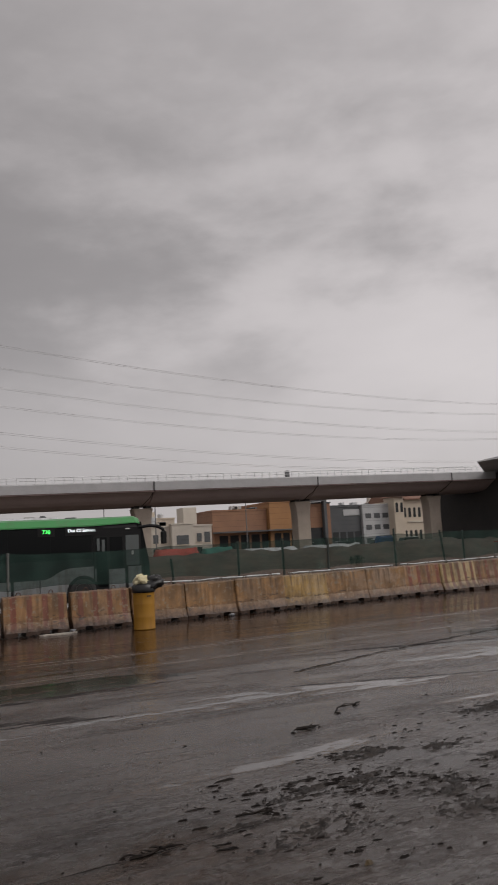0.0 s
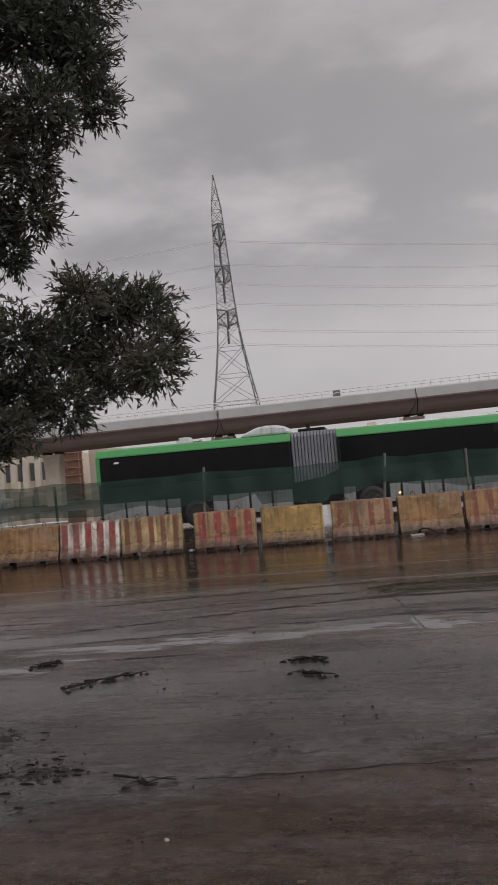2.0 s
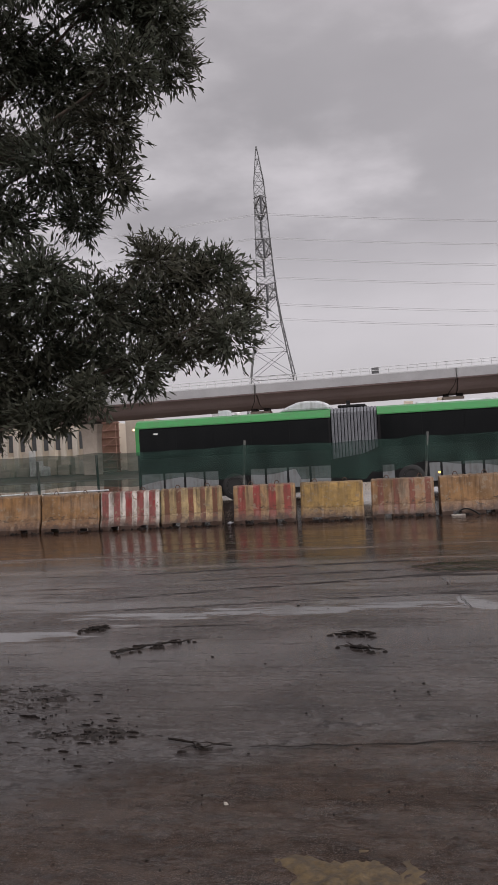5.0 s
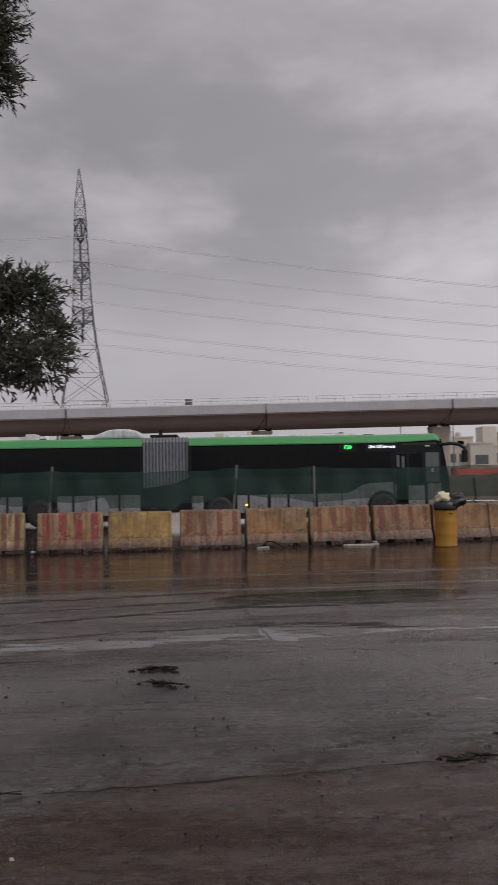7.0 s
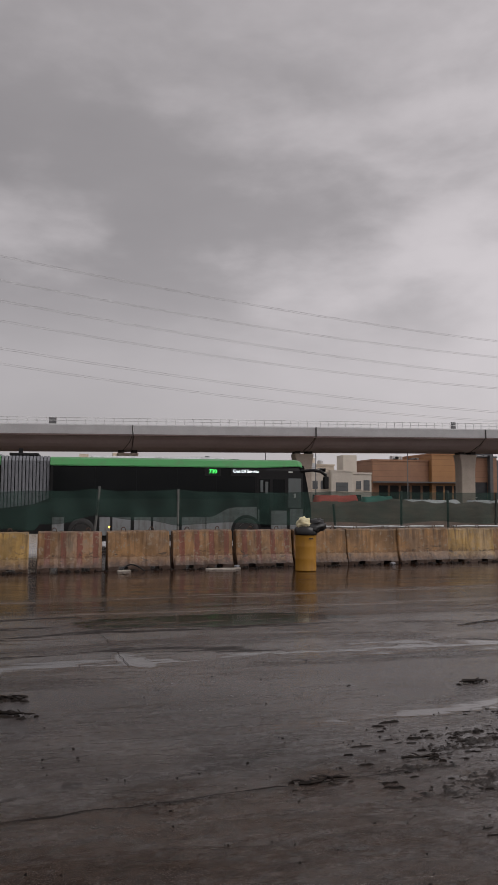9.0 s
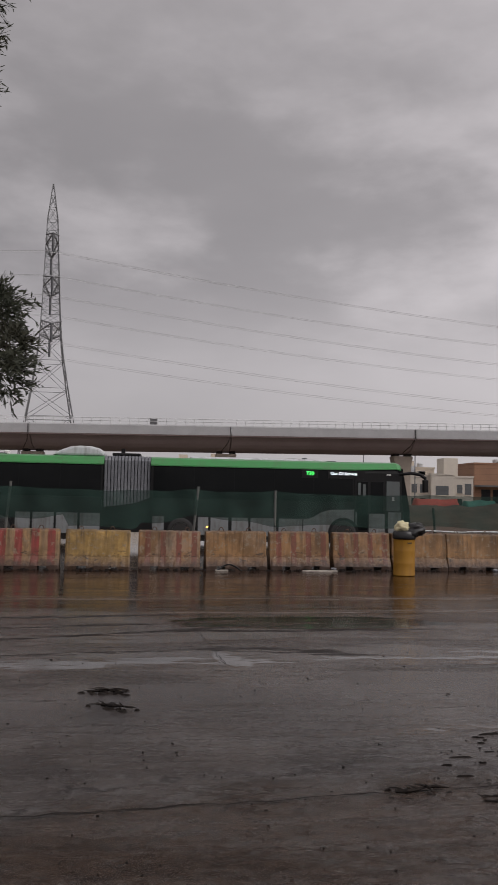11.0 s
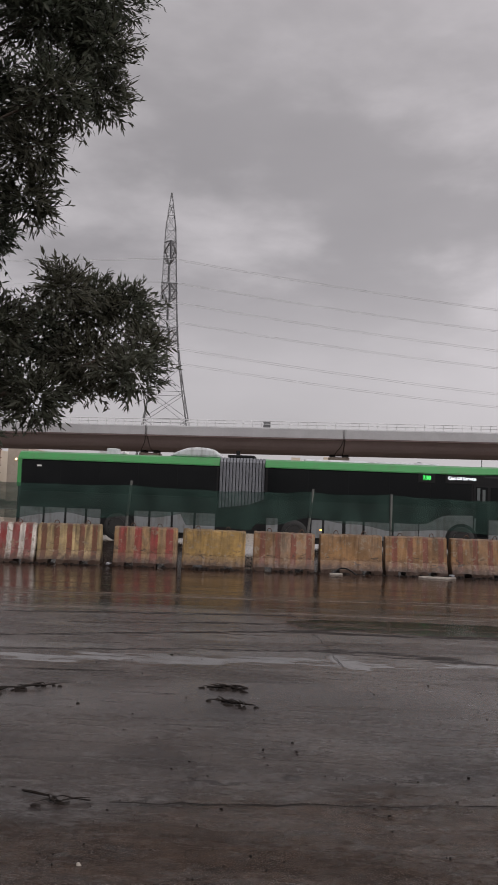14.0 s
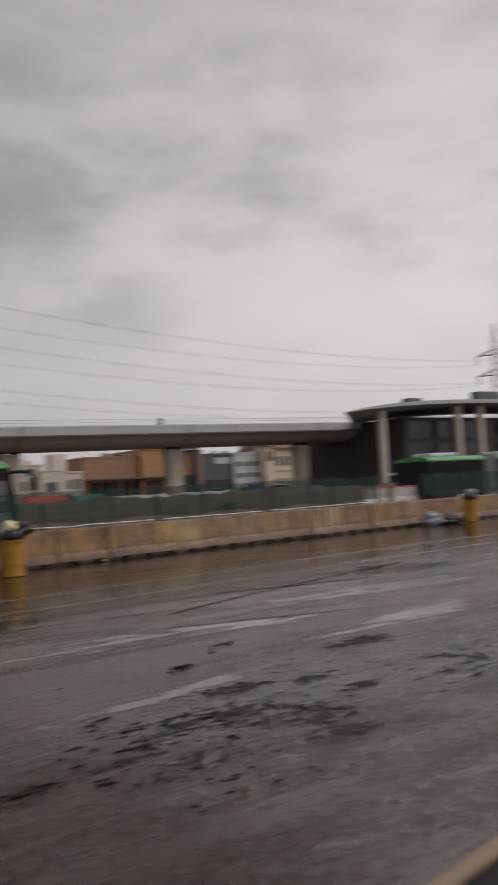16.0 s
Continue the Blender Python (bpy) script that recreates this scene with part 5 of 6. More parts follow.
def block(b, name, x0, x1, y0, y1, z0, z1, mat, label="", parapet=0.0, pm=None):
    ob = part(name, Geo().box((x0, y0, z0), (x1, y1, z1)), M[mat], b, label, bevel=0.05)
    if parapet:
        part("parapet", Geo().box((x0 - 0.12, y0 - 0.12, z1), (x1 + 0.12, y0 + 0.25, z1 + parapet)), M[pm or mat], b)
        part("parapet", Geo().box((x0 - 0.12, y0 + 0.26, z1), (x0 + 0.25, y1, z1 + parapet)), M[pm or mat], b)
    return ob


def rooftop(b, x0, x1, y, z, n, seed):
    r = random.Random(seed)
    for _ in range(n):
        x, w, h = r.uniform(x0, x1), r.uniform(0.5, 1.6), r.uniform(0.4, 1.3)
        part("roof_unit", Geo().box((x, y + 1, z), (x + w, y + 2.5, z + h)), M[r.choice(("pale", "slate", "cream", "roof"))], b, "rooftop unit")


b = thing("shop_building", "orange-clad shop building with flat roof", "building", (0, 150, 0))
block(b, "wall", 58.6, 71.0, 0, 18, 0, 9.2, "orange", "orange ribbed cladding", 0.35)
block(b, "wall", 71.1, 78.6, -1.2, 18, 0, 10.6, "orange_b", "bright orange cladding", 0.3)
block(b, "wall", 78.7, 86.2, -0.6, 16, 0, 10.2, "orange", "", 0.3, "slate")
part("portal", Geo().prism_y([(78.4, 0), (79.1, 0), (79.1, 10.6), (84.0, 10.6), (84.0, 0), (84.7, 0), (84.7, 11.4), (78.4, 11.4)], -1.8, -0.7), M["slate"], b, "dark portal frame")
part("shopfront", Geo().box((79.2, -0.75, 0.0), (83.9, -0.58, 5.0)), M["window"], b, "dark shop glazing")
part("canopy", Geo().box((58.6, -2.6, 4.7), (78.3, -0.1, 5.0)), M["slate"], b, "thin dark canopy")
windows(b, [60 + 2.4 * i for i in range(5)], (1.0,), 1.9, 3.2, 0)
windows(b, [72 + 2.0 * i for i in range(3)], (0.8,), 1.6, 3.4, -1.2)
rooftop(b, 59, 85, 4, 9.3, 12, 3)
b = thing("villa", "cream two-storey villa with deep window openings", "building", (0, 140, 0))
block(b, "wall", 38.0, 54.5, 0, 14, 0, 6.1, "cream", "", 0.35)
block(b, "bay", 46.0, 50.2, -1.4, -0.05, 0, 6.5, "cream", "projecting bay", 0.25)
block(b, "bay", 39.4, 41.8, -1.0, -0.05, 0, 6.7, "cream", "projecting bay", 0.25)
windows(b, (42.8, 44.4, 51.4), (3.2,), 1.0, 1.6, 0, "slate", "beige")
windows(b, (52.9,), (3.0,), 1.2, 2.0, 0, "slate", "beige")
windows(b, (46.9,), (2.8,), 2.4, 1.7, -1.4, "slate", "beige")
windows(b, (42.8, 44.4, 51.4), (0.6,), 1.0, 1.6, 0, "window")
block(b, "stair_tower", 50.6, 53.4, 5, 9, 6.1, 10.0, "cream", "rooftop stair tower")
block(b, "stair_tower", 43.0, 45.4, 6, 9, 6.1, 8.4, "pale", "rooftop stair tower")
rooftop(b, 39, 52, 3, 6.1, 10, 8)
b = thing("office_block", "low dark grey office block", "building", (0, 152, 0))
block(b, "wall", 87.0, 95.4, 0, 16, 0, 9.3, "slate", "", 0.5)
block(b, "wall", 95.6, 103.2, -0.8, 16, 0, 9.5, "pale", "pale grey upper storeys", 0.3)
part("strip_window", Geo().box((91.0, -0.12, 7.4), (95.2, 0.05, 8.8)), M["pale"], b, "pale strip window")
windows(b, [88 + 1.9 * i for i in range(4)], (1.0,), 1.5, 2.8, 0)
windows(b, [96.3 + 2.3 * i for i in range(3)], (1.0, 4.0, 6.6), 1.5, 1.1, -0.8, "slate")
rooftop(b, 88, 102, 4, 9.5, 8, 5)
b = thing("arcaded_house", "ornate beige house with arched windows and a corner tower", "building", (0, 150, 0))
block(b, "wall", 105.3, 121.0, 0, 14, 0, 10.2, "beige", "", 0.2)
part("tiled_roof", Geo().prism_x([(-0.9, 10.4), (-0.9, 10.65), (4.0, 12.3), (12.0, 12.3), (14.5, 10.6), (14.5, 10.4)], 105.6, 121.6), M["roof_tile"], b, "brown tiled roof")
block(b, "tower", 102.6, 105.2, -1.2, 3.0, 0, 11.0, "beige", "square corner tower")
part("tower_roof", Geo().add([(101.9, -1.9, 11.02), (105.9, -1.9, 11.02), (105.9, 3.7, 11.02), (101.9, 3.7, 11.02), (103.9, 0.9, 12.6)], [(0, 3, 2, 1), (0, 1, 4), (1, 2, 4), (2, 3, 4), (3, 0, 4)]), M["roof_tile"], b, "brown pyramid roof")
arch_me = Geo().prism_y([(-0.34, 0), (0.34, 0)] + [(0.34 * math.cos(a), 1.9 + 0.34 * math.sin(a)) for a in [math.pi * k / 8 for k in range(9)]], -0.06, 0.06).mesh("arched_window", M["window"])
for z in (1.2, 6.4):
    for i in range(11):
        part("arched_window", arch_me, None, b, at=(106.2 + i * 1.35, -0.03, z))
for z in (7.6,):
    for i in range(2):
        part("arched_window", arch_me, None, b, at=(103.3 + i * 1.3, -1.23, z))
part("string_course", Geo().box((106.9, -0.25, 5.2), (121.1, -0.02, 5.5)), M["cream"], b, "pale string course")
b = thing("minaret", "slim pale minaret far behind the buildings", "minaret", (158, 245, 0))
part("shaft", Geo().lathe([(1.1, 0), (1.0, 14.0), (1.0, 14.1)], 12), M["cream"], b)
part("gallery", Geo().lathe([(1.0, 14.0), (1.6, 14.8), (1.6, 15.4), (0.9, 15.5), (0.8, 17.6), (0.5, 18.6), (0.05, 19.6)], 12), M["cream"], b)
# low skyline seen over the bus roof
sk = random.Random(21)
for i in range(26):
    x = -62 + i * 6.3 + sk.uniform(-1.5, 1.5)
    w, h = sk.uniform(4, 8), sk.uniform(8.2, 10.2)
    if 46 < x * 150 / 190 < 125:
        continue
    b = thing("far_house", "pale flat-roofed house far beyond the viaduct", "building", (x, 188 + sk.uniform(-8, 8), 0), 0, "far houses")
    block(b, "wall", 0, w, 0, 9, 0, h, sk.choice(("beige", "cream", "pale", "cream")), "", 0.4)
    windows(b, [0.8 + 2.0 * k for k in range(int(w / 2))], (1.2, 4.6), 1.0, 1.5, 0)
    part("water_tank", Geo().lathe([(0.8, 0), (0.8, 1.3), (0.5, 1.6)], 12), M[sk.choice(("pale", "slate", "white"))], b, "rooftop water tank", at=(w * 0.6, 3, h))
    part("roof_room", Geo().box((0.5, 2, h), (2.0 + sk.random(), 5, h + sk.uniform(0.8, 2.2))), M[sk.choice(("slate", "beige", "pale"))], b, "rooftop stair room")
# walled site with scaffold at the other end
b = thing("beige_building", "long beige building with white columns", "building", (0, 100, 0))
block(b, "wall", -75, -41.2, 0, 12, 0, 7.0, "beige", "", 0.3)
for i in range(9):
    part("column", Geo().box((-0.35, -0.6, 0), (0.35, -0.05, 6.4)), M["cream"], b, "pale column", bevel=0.05, at=(-56.5 + i * 1.75, 0, 0))
windows(b, [-56 + 1.75 * i for i in range(9)], (3.4,), 1.0, 2.4, 0, "slate")
windows(b, [-74 + 2.6 * i for i in range(6)], (1.2, 4.2), 1.2, 1.6, 0)
block(b, "annex", -37.4, -34.6, 1, 8, 0, 7.1, "pier", "narrow annex")
part("lamp", Geo().lathe([(0.05, 0), (0.13, 0.05), (0.13, 0.22), (0.05, 0.27)], 10), M["lamp_warm"], b, "lit wall lamp", at=(-36.2, 0.86, 5.4))
s = thing("scaffold_tower", "rusty red scaffold tower in front of the building", "scaffold", (-40.6, 98.2, 0))
for x in (0, 2.8):
    for y in (0, 1.2):
        part("standard", Geo().tube((x, y, 0), (x, y, 7.0), 0.07, n=5), M["scaffold"], s)
for k in range(7):
    part("ledger", Geo().tube((-0.2, 0, 0.6 + k), (3.0, 0, 0.6 + k), 0.06, n=5), M["scaffold"], s)
    part("ledger", Geo().tube((-0.2, 1.2, 0.6 + k), (3.0, 1.2, 0.6 + k), 0.06, n=5), M["scaffold"], s)
for k in range(3):
    part("brace", Geo().tube((0, -0.05, 0.6 + 2 * k), (2.8, -0.05, 2.6 + 2 * k), 0.05, n=5), M["scaffold"], s)
part("back_sheet", Geo().box((0.1, 1.35, 0.2), (2.7, 1.42, 6.8)), M["roof_tile"], s, "dark red sheet")

rk = random.Random(17)
for i in range(34):
    bx, bw, bh = -57 + i * 0.5 + rk.uniform(-0.3, 0.3), rk.uniform(0.5, 1.7), rk.uniform(0.5, 1.5)
    lift = rk.choice((0.0, 0.0, 1.3, 2.5))
    blk = part("building_block", Geo().box((0, 0, 0), (bw, rk.uniform(0.6, 1.1), bh + lift)), M[rk.choice(("beige", "cream", "pier", "white"))], bevel=0.06, at=(bx, 95 + (i % 4) * 1.0, 0))
    blk.rotation_euler = (0, 0, rk.uniform(-0.5, 0.5))
    tagged(blk, "pale stone block stacked on the building site", "stone block", "site blocks")
# ---- unfinished station and canopy ----
st = thing("station_building", "dark unfinished station block under a wide canopy", "building", (0, 70, 0))
# block's shade from the viaduct is painted in through its dark material
block(st, "wall", 82.0, 91.0, 23, 32, 0, 8.4, "shell", "concrete block under the viaduct, its shade put into a dark colour")
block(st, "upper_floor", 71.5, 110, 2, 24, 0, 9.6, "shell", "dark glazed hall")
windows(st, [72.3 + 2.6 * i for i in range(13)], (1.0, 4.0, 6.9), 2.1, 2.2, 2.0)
part("ledge", Geo().box((66.4, -1.5, 2.2), (73.0, 0.9, 2.5)), M["white"], st, "white site roof edge")
can = Geo()
cv = []
for i in range(29):
    u = i / 28
    x = 58.8 + u * 47
    zt = 9.75 + 2.15 * (1 - math.exp(-u * 4.5))
    zb = zt - 0.10 - 0.40 * (1 - math.exp(-u * 8))
    for y in (-1.5, 12):
        xs_ = x + (y + 1.5) * 0.95
        cv += [(xs_, y, zt), (xs_, y, zb)]
cf = []
for i in range(28):
    a, c = i * 4, (i + 1) * 4
    cf += [(a, c, c + 2, a + 2), (a + 1, a + 3, c + 3, c + 1), (a, a + 1, c + 1, c), (a + 2, c + 2, c + 3, a + 3)]
cf += [(0, 2, 3, 1), (112, 113, 115, 114)]
can.add(cv, cf)
part("canopy", can, M["concrete"], st, "thin swooping grey canopy roof")
for x in (65.6, 79.1, 83.4, 92.0, 99.0):
    part("column", Geo().prism_y([(-0.36, 0), (0.36, 0), (0.46, 10.9 if x > 72 else 10.1), (-0.46, 10.9 if x > 72 else 10.1)], -0.5, 0.1), M["pier"], st, "pale canopy column", at=(x, 0, 0))
for x, w, h in ((74.8, 2.4, 1.0), (88.5, 5.0, 2.2)):
    part("roof_plant", Geo().box((x, 4, 11.4), (x + w, 5.5, 11.4 + h)), M["slate"], st, "dark roof plant box", bevel=0.1)
ball = part("marker_ball", Geo().lathe([(0.05, -0.5), (0.35, -0.36), (0.5, 0), (0.35, 0.36), (0.05, 0.5)], 14), M["orange_b"], st, "orange ball", True, at=(70.6, -0.8, 3.0))

# second bus standing further along
b2 = thing("city_bus", "green and dark articulated bus further along the road", "bus", (29.6, 28.2, 0), 0)
for a, b_ in ((0, 4.3), (5.4, 16.0)):
    part("body", Geo().prism_x([(0, 0.4), (0, 2.45), (0.06, 2.6), (2.44, 2.6), (2.5, 2.45), (2.5, 0.4)], a, b_), M["black"], b2, bevel=0.05)
    part("cantrail", Geo().prism_x([(-0.01, 2.52), (-0.01, 2.58), (0.12, 2.70), (0.4, 2.78), (2.1, 2.78), (2.38, 2.70), (2.51, 2.58), (2.51, 2.52)], a, b_), M["green"], b2, "green roof edge band")
    n = max(2, int((b_ - a) / 1.9))
    for i in range(n):
        w = (b_ - a - 0.3) / n
        part("window_pane", Geo().box((a + 0.15 + i * w, -0.015, 1.0), (a + 0.13 + (i + 1) * w, 0.02, 2.48)), M["glass"], b2)
    part("skirt", Geo().box((a + 0.1, -0.010, 0.4), (b_ - 0.1, 0.02, 0.99)), M["black"], b2)
    part("roof_pod", Geo().box((a + 0.8, 0.6, 2.78), (a + 2.8, 1.9, 2.98)), M["roof"], b2, bevel=0.05)
for i in range(8):
    part("bellows_fold", Geo().box((4.36 + i * 0.128, 0.08, 0.5), (4.45 + i * 0.128, 2.42, 2.74)), M["bellows"], b2)
for wx in (2.2, 7.4, 13.2):
    w = part("wheel", Geo().lathe([(0.30, 0.0), (0.44, 0.0), (0.485, 0.05), (0.485, 0.25), (0.44, 0.30)], 24, axis="y"), M["rubber"], b2, at=(wx, -0.03, 0.485))
    part("rim", Geo().lathe([(0.0, -0.02), (0.12, -0.03), (0.28, -0.01), (0.28, 0.02)], 16, axis="y"), M["rim"], w)

# ---- street poles far off ----
for x, y, h in ((33.5, 108, 9.6), (27.0, 112, 9.4), (49.5, 112, 9.2), (75.0, 100, 6.0)):
    pl = thing("lamp_post", "thin grey lamp post beyond the viaduct", "lamp post", (x, y, 0), 0, "lamp posts")
    part("pole", Geo().tube((0, 0, 0), (0, 0, h), 0.10, 0.06, 6), M["steel"], pl)
    part("lamp_arm", Geo().tube((0, 0, h), (0.9, -0.3, h + 0.15), 0.05, 0.04, 5), M["steel"], pl)

# ---- tree: limbs from a trunk beside the road, crown of many narrow leaves ----
EYE = Vector((0, 0, 1.7))


def polar(az, el, d):
    a, e_ = radians(az), radians(el)
    return EYE + Vector((math.sin(a) * math.cos(e_), math.cos(a) * math.cos(e_), math.sin(e_))) * d


CLUMPS = [(-12.4, 10.6, 1.4), (-13.6, 13.0, 2.1), (-13.2, 8.6, 2.0), (-16.2, 12.8, 2.6), (-16.4, 8.8, 3.0), (-18.6, 14.0, 1.7), (-19.6, 10.4, 3.0), (-19.8, 6.4, 2.4), (-23.0, 11.0, 2.6), (-23.2, 7.0, 3.0),
          (-26.6, 12.6, 3.0), (-27.0, 8.2, 3.2), (-27.4, 4.6, 2.0), (-23.4, 4.6, 1.5), (-30.5, 11.0, 3.4), (-31.0, 6.5, 3.2), (-21.2, 19.6, 2.0), (-23.4, 17.2, 1.9), (-25.6, 20.6, 3.2), (-28.8, 16.6, 2.8), (-30.5, 21.5, 3.6),
          (-21.0, 23.0, 2.0), (-24.0, 25.2, 3.4), (-28.4, 27.0, 3.8), (-20.0, 26.4, 2.6), (-16.2, 26.8, 1.9), (-17.0, 29.4, 2.4),
          (-27.6, 2.9, 1.2), (-30.0, 3.4, 1.8), (-25.4, 3.3, 0.9)]
MORE = [(-20.8, 31.0), (-25.0, 32.5), (-30.0, 33.0), (-17.5, 33.0), (-22.0, 37.0), (-28.0, 39.0), (-34.5, 24.0), (-35.0, 15.0), (-36.0, 31.0), (-36.0, 8.0), (-41.0, 20.0), (-42.0, 12.0), (-42.0, 29.0), (-46.0, 18.0)]
CLUMPS += [(a, e_, 3.8) for a, e_ in MORE]
tree = thing("tree", "dark green tree with narrow drooping leaves", "tree", (-3.3, 2.75, 0))
TO = Vector((-3.3, 2.75, 0))
trunk = [Vector((0, 0, -0.05)), Vector((0.05, 0.05, 0.7)), Vector((0.0, 0.12, 1.4)), Vector((0.1, 0.2, 2.1)), Vector((0.15, 0.25, 2.9))]
g = Geo()
for k in range(4):
    g.tube(trunk[k], trunk[k + 1], 0.17 - 0.02 * k, 0.15 - 0.02 * k, 10)
part("trunk", g, M["bark"], tree, "rough brown trunk", smooth=True)
rt = random.Random(5)
crown, twigs, limbs = Geo(), Geo(), Geo()
rt2 = random.Random(6)


def leaf(g, p, d, n, ln, wd):
    s = d.cross(n).normalized()
    m = p + d * ln * 0.45
    t = p + d * ln - n * ln * 0.10
    g.add([p, m + s * wd - n * 0.002, t, m - s * wd - n * 0.002], [(0, 1, 2), (0, 2, 3)])


for ci, (az, el, rad) in enumerate(CLUMPS):
    dist = 4.0 + 0.3 * math.sin(ci * 2.3) + max(0, el - 16) * 0.012
    c = polar(az, el, dist)
    r = dist * math.tan(radians(rad)) * 0.92
    if ci % 3 == 0:
        start = TO + (trunk[2] if el < 15 else trunk[4])
        mid = start.lerp(c, 0.5) + Vector((0, 0.35, 0.10 * math.sin(ci)))
        limbs.tube(start - TO, mid - TO, 0.030, 0.016, 6)
        limbs.tube(mid - TO, c - TO, 0.016, 0.005, 5)
    for k in range(int(70 + 390 * (r / 0.2) ** 2)):
        d = Vector((rt.gauss(0, 1), rt.gauss(0, 1), rt.gauss(0, 0.9))).normalized()
        edge = rt.uniform(0.03, 1.0) ** 0.5
        rr = r * edge * (0.82 + 0.85 * noise.noise(d * 2.4 + Vector((ci * 3.1, 0, 0))))
        q = c + d * rr
        out = (d + Vector((rt.gauss(0, 0.4), rt.gauss(0, 0.4), rt.gauss(0.25, 0.4)))).normalized()
        ln = rt.uniform(0.05, 0.10)
        if edge > 0.7:
            twigs.tube(q - TO, q - TO + out * ln, 0.0016, 0.0012, 3, False)
        for _ in range(rt.randint(4, 6)):
            u = rt.uniform(0, 1)
            ld = (out * 0.8 + Vector((rt.gauss(0, 0.55), rt.gauss(0, 0.55), rt.gauss(-0.12, 0.5)))).normalized()
            nn = Vector((rt.gauss(0, 0.7), rt.gauss(-0.6, 0.7), 0.7)).normalized()
            big_l = 1.0 if edge > 0.75 else 1.35
            leaf(crown, q - TO + out * ln * u, ld, nn, rt.uniform(0.028, 0.050) * big_l, rt.uniform(0.0040, 0.0064) * big_l)
part("limb_frame", limbs, M["bark"], tree, "thin brown limbs", smooth=True)
tagged(part("twig_mass", twigs, M["twig"], tree), kind="stuff")
part("crown", crown, M["leaf"], tree, "dense narrow dark leaves")

# ---- litter, mud and twigs on the road ----


def lump(g, x, y, r, h, rnd):
    n = 8
    o = rnd.uniform(0, 6)
    ring = [(x + r * rnd.uniform(0.35, 1.3) * 1.6 * math.cos(o + 2 * math.pi * i / n), y + r * rnd.uniform(0.35, 1.3) * 0.8 * math.sin(o + 2 * math.pi * i / n), -0.004) for i in range(n)]
    ring2 = [(x + (px_ - x) * 0.55, y + (py_ - y) * 0.55, h * rnd.uniform(0.6, 1.0)) for px_, py_, _ in ring]
    top = (x + rnd.uniform(-0.2, 0.2) * r, y + rnd.uniform(-0.2, 0.2) * r, h)
    g.add(ring + ring2 + [top], [(i, (i + 1) % n, n + (i + 1) % n, n + i) for i in range(n)] + [(n + i, n + (i + 1) % n, 2 * n) for i in range(n)])


def flake(g, x, y, l, w, h, rnd):
    """Ragged flat scrap of mud, long across the road."""
    n = 12
    o = rnd.uniform(-0.5, 0.5)
    ring = []
    for i in range(n):
        a = 2 * math.pi * i / n
        k = rnd.uniform(0.45, 1.15)
        u, v = l * k * math.cos(a), w * k * math.sin(a)
        ring.append((x + u - o * v, y + v + o * 0.4 * u, -0.006))
    top = [(x + (p - x) * 0.7 + rnd.uniform(-0.1, 0.1) * w, y + (q - y) * 0.6, h * rnd.uniform(0.4, 1.1)) for p, q, _ in ring]
    g.add(ring + top + [(x, y, h * 0.7)], [(i, (i + 1) % n, n + (i + 1) % n, n + i) for i in range(n)] + [(n + i, n + (i + 1) % n, 2 * n) for i in range(n)])


rm = random.Random(31)
g = Geo()
for cx, cy, sx, sy, n in ((2.9, 5.15, 0.75, 0.45, 150), (3.6, 4.75, 0.55, 0.35, 60), (3.4, 5.8, 0.6, 0.2, 26), (-2.9, 5.2, 0.45, 0.4, 50), (-2.1, 4.5, 0.5, 0.3, 55), (1.9, 4.55, 0.5, 0.14, 26), (4.4, 5.1, 0.35, 0.08, 26), (4.8, 6.2, 0.8, 0.5, 36), (5.4, 5.0, 0.9, 0.6, 90), (3.0, 4.1, 1.0, 0.3, 36)):
    for _ in range(n):
        w = rm.uniform(0.004, 0.011) * (1.7 if rm.random() < 0.10 else 1.0)
        flake(g, rm.gauss(cx, sx * 0.6), rm.gauss(cy, sy * 0.6), w * rm.uniform(2.2, 7.0), w, w * rm.uniform(0.25, 0.6) + 0.003, rm)
    for _ in range(n):
        r = rm.uniform(0.003, 0.006)
        lump(g, rm.gauss(cx, sx * 0.7), rm.gauss(cy, sy * 0.7), r, r * rm.uniform(0.5, 1.0), rm)
tagged(part("mud_clods", g, M["mud"]), "scattered clods of dark wet mud", "mud", kind="stuff")


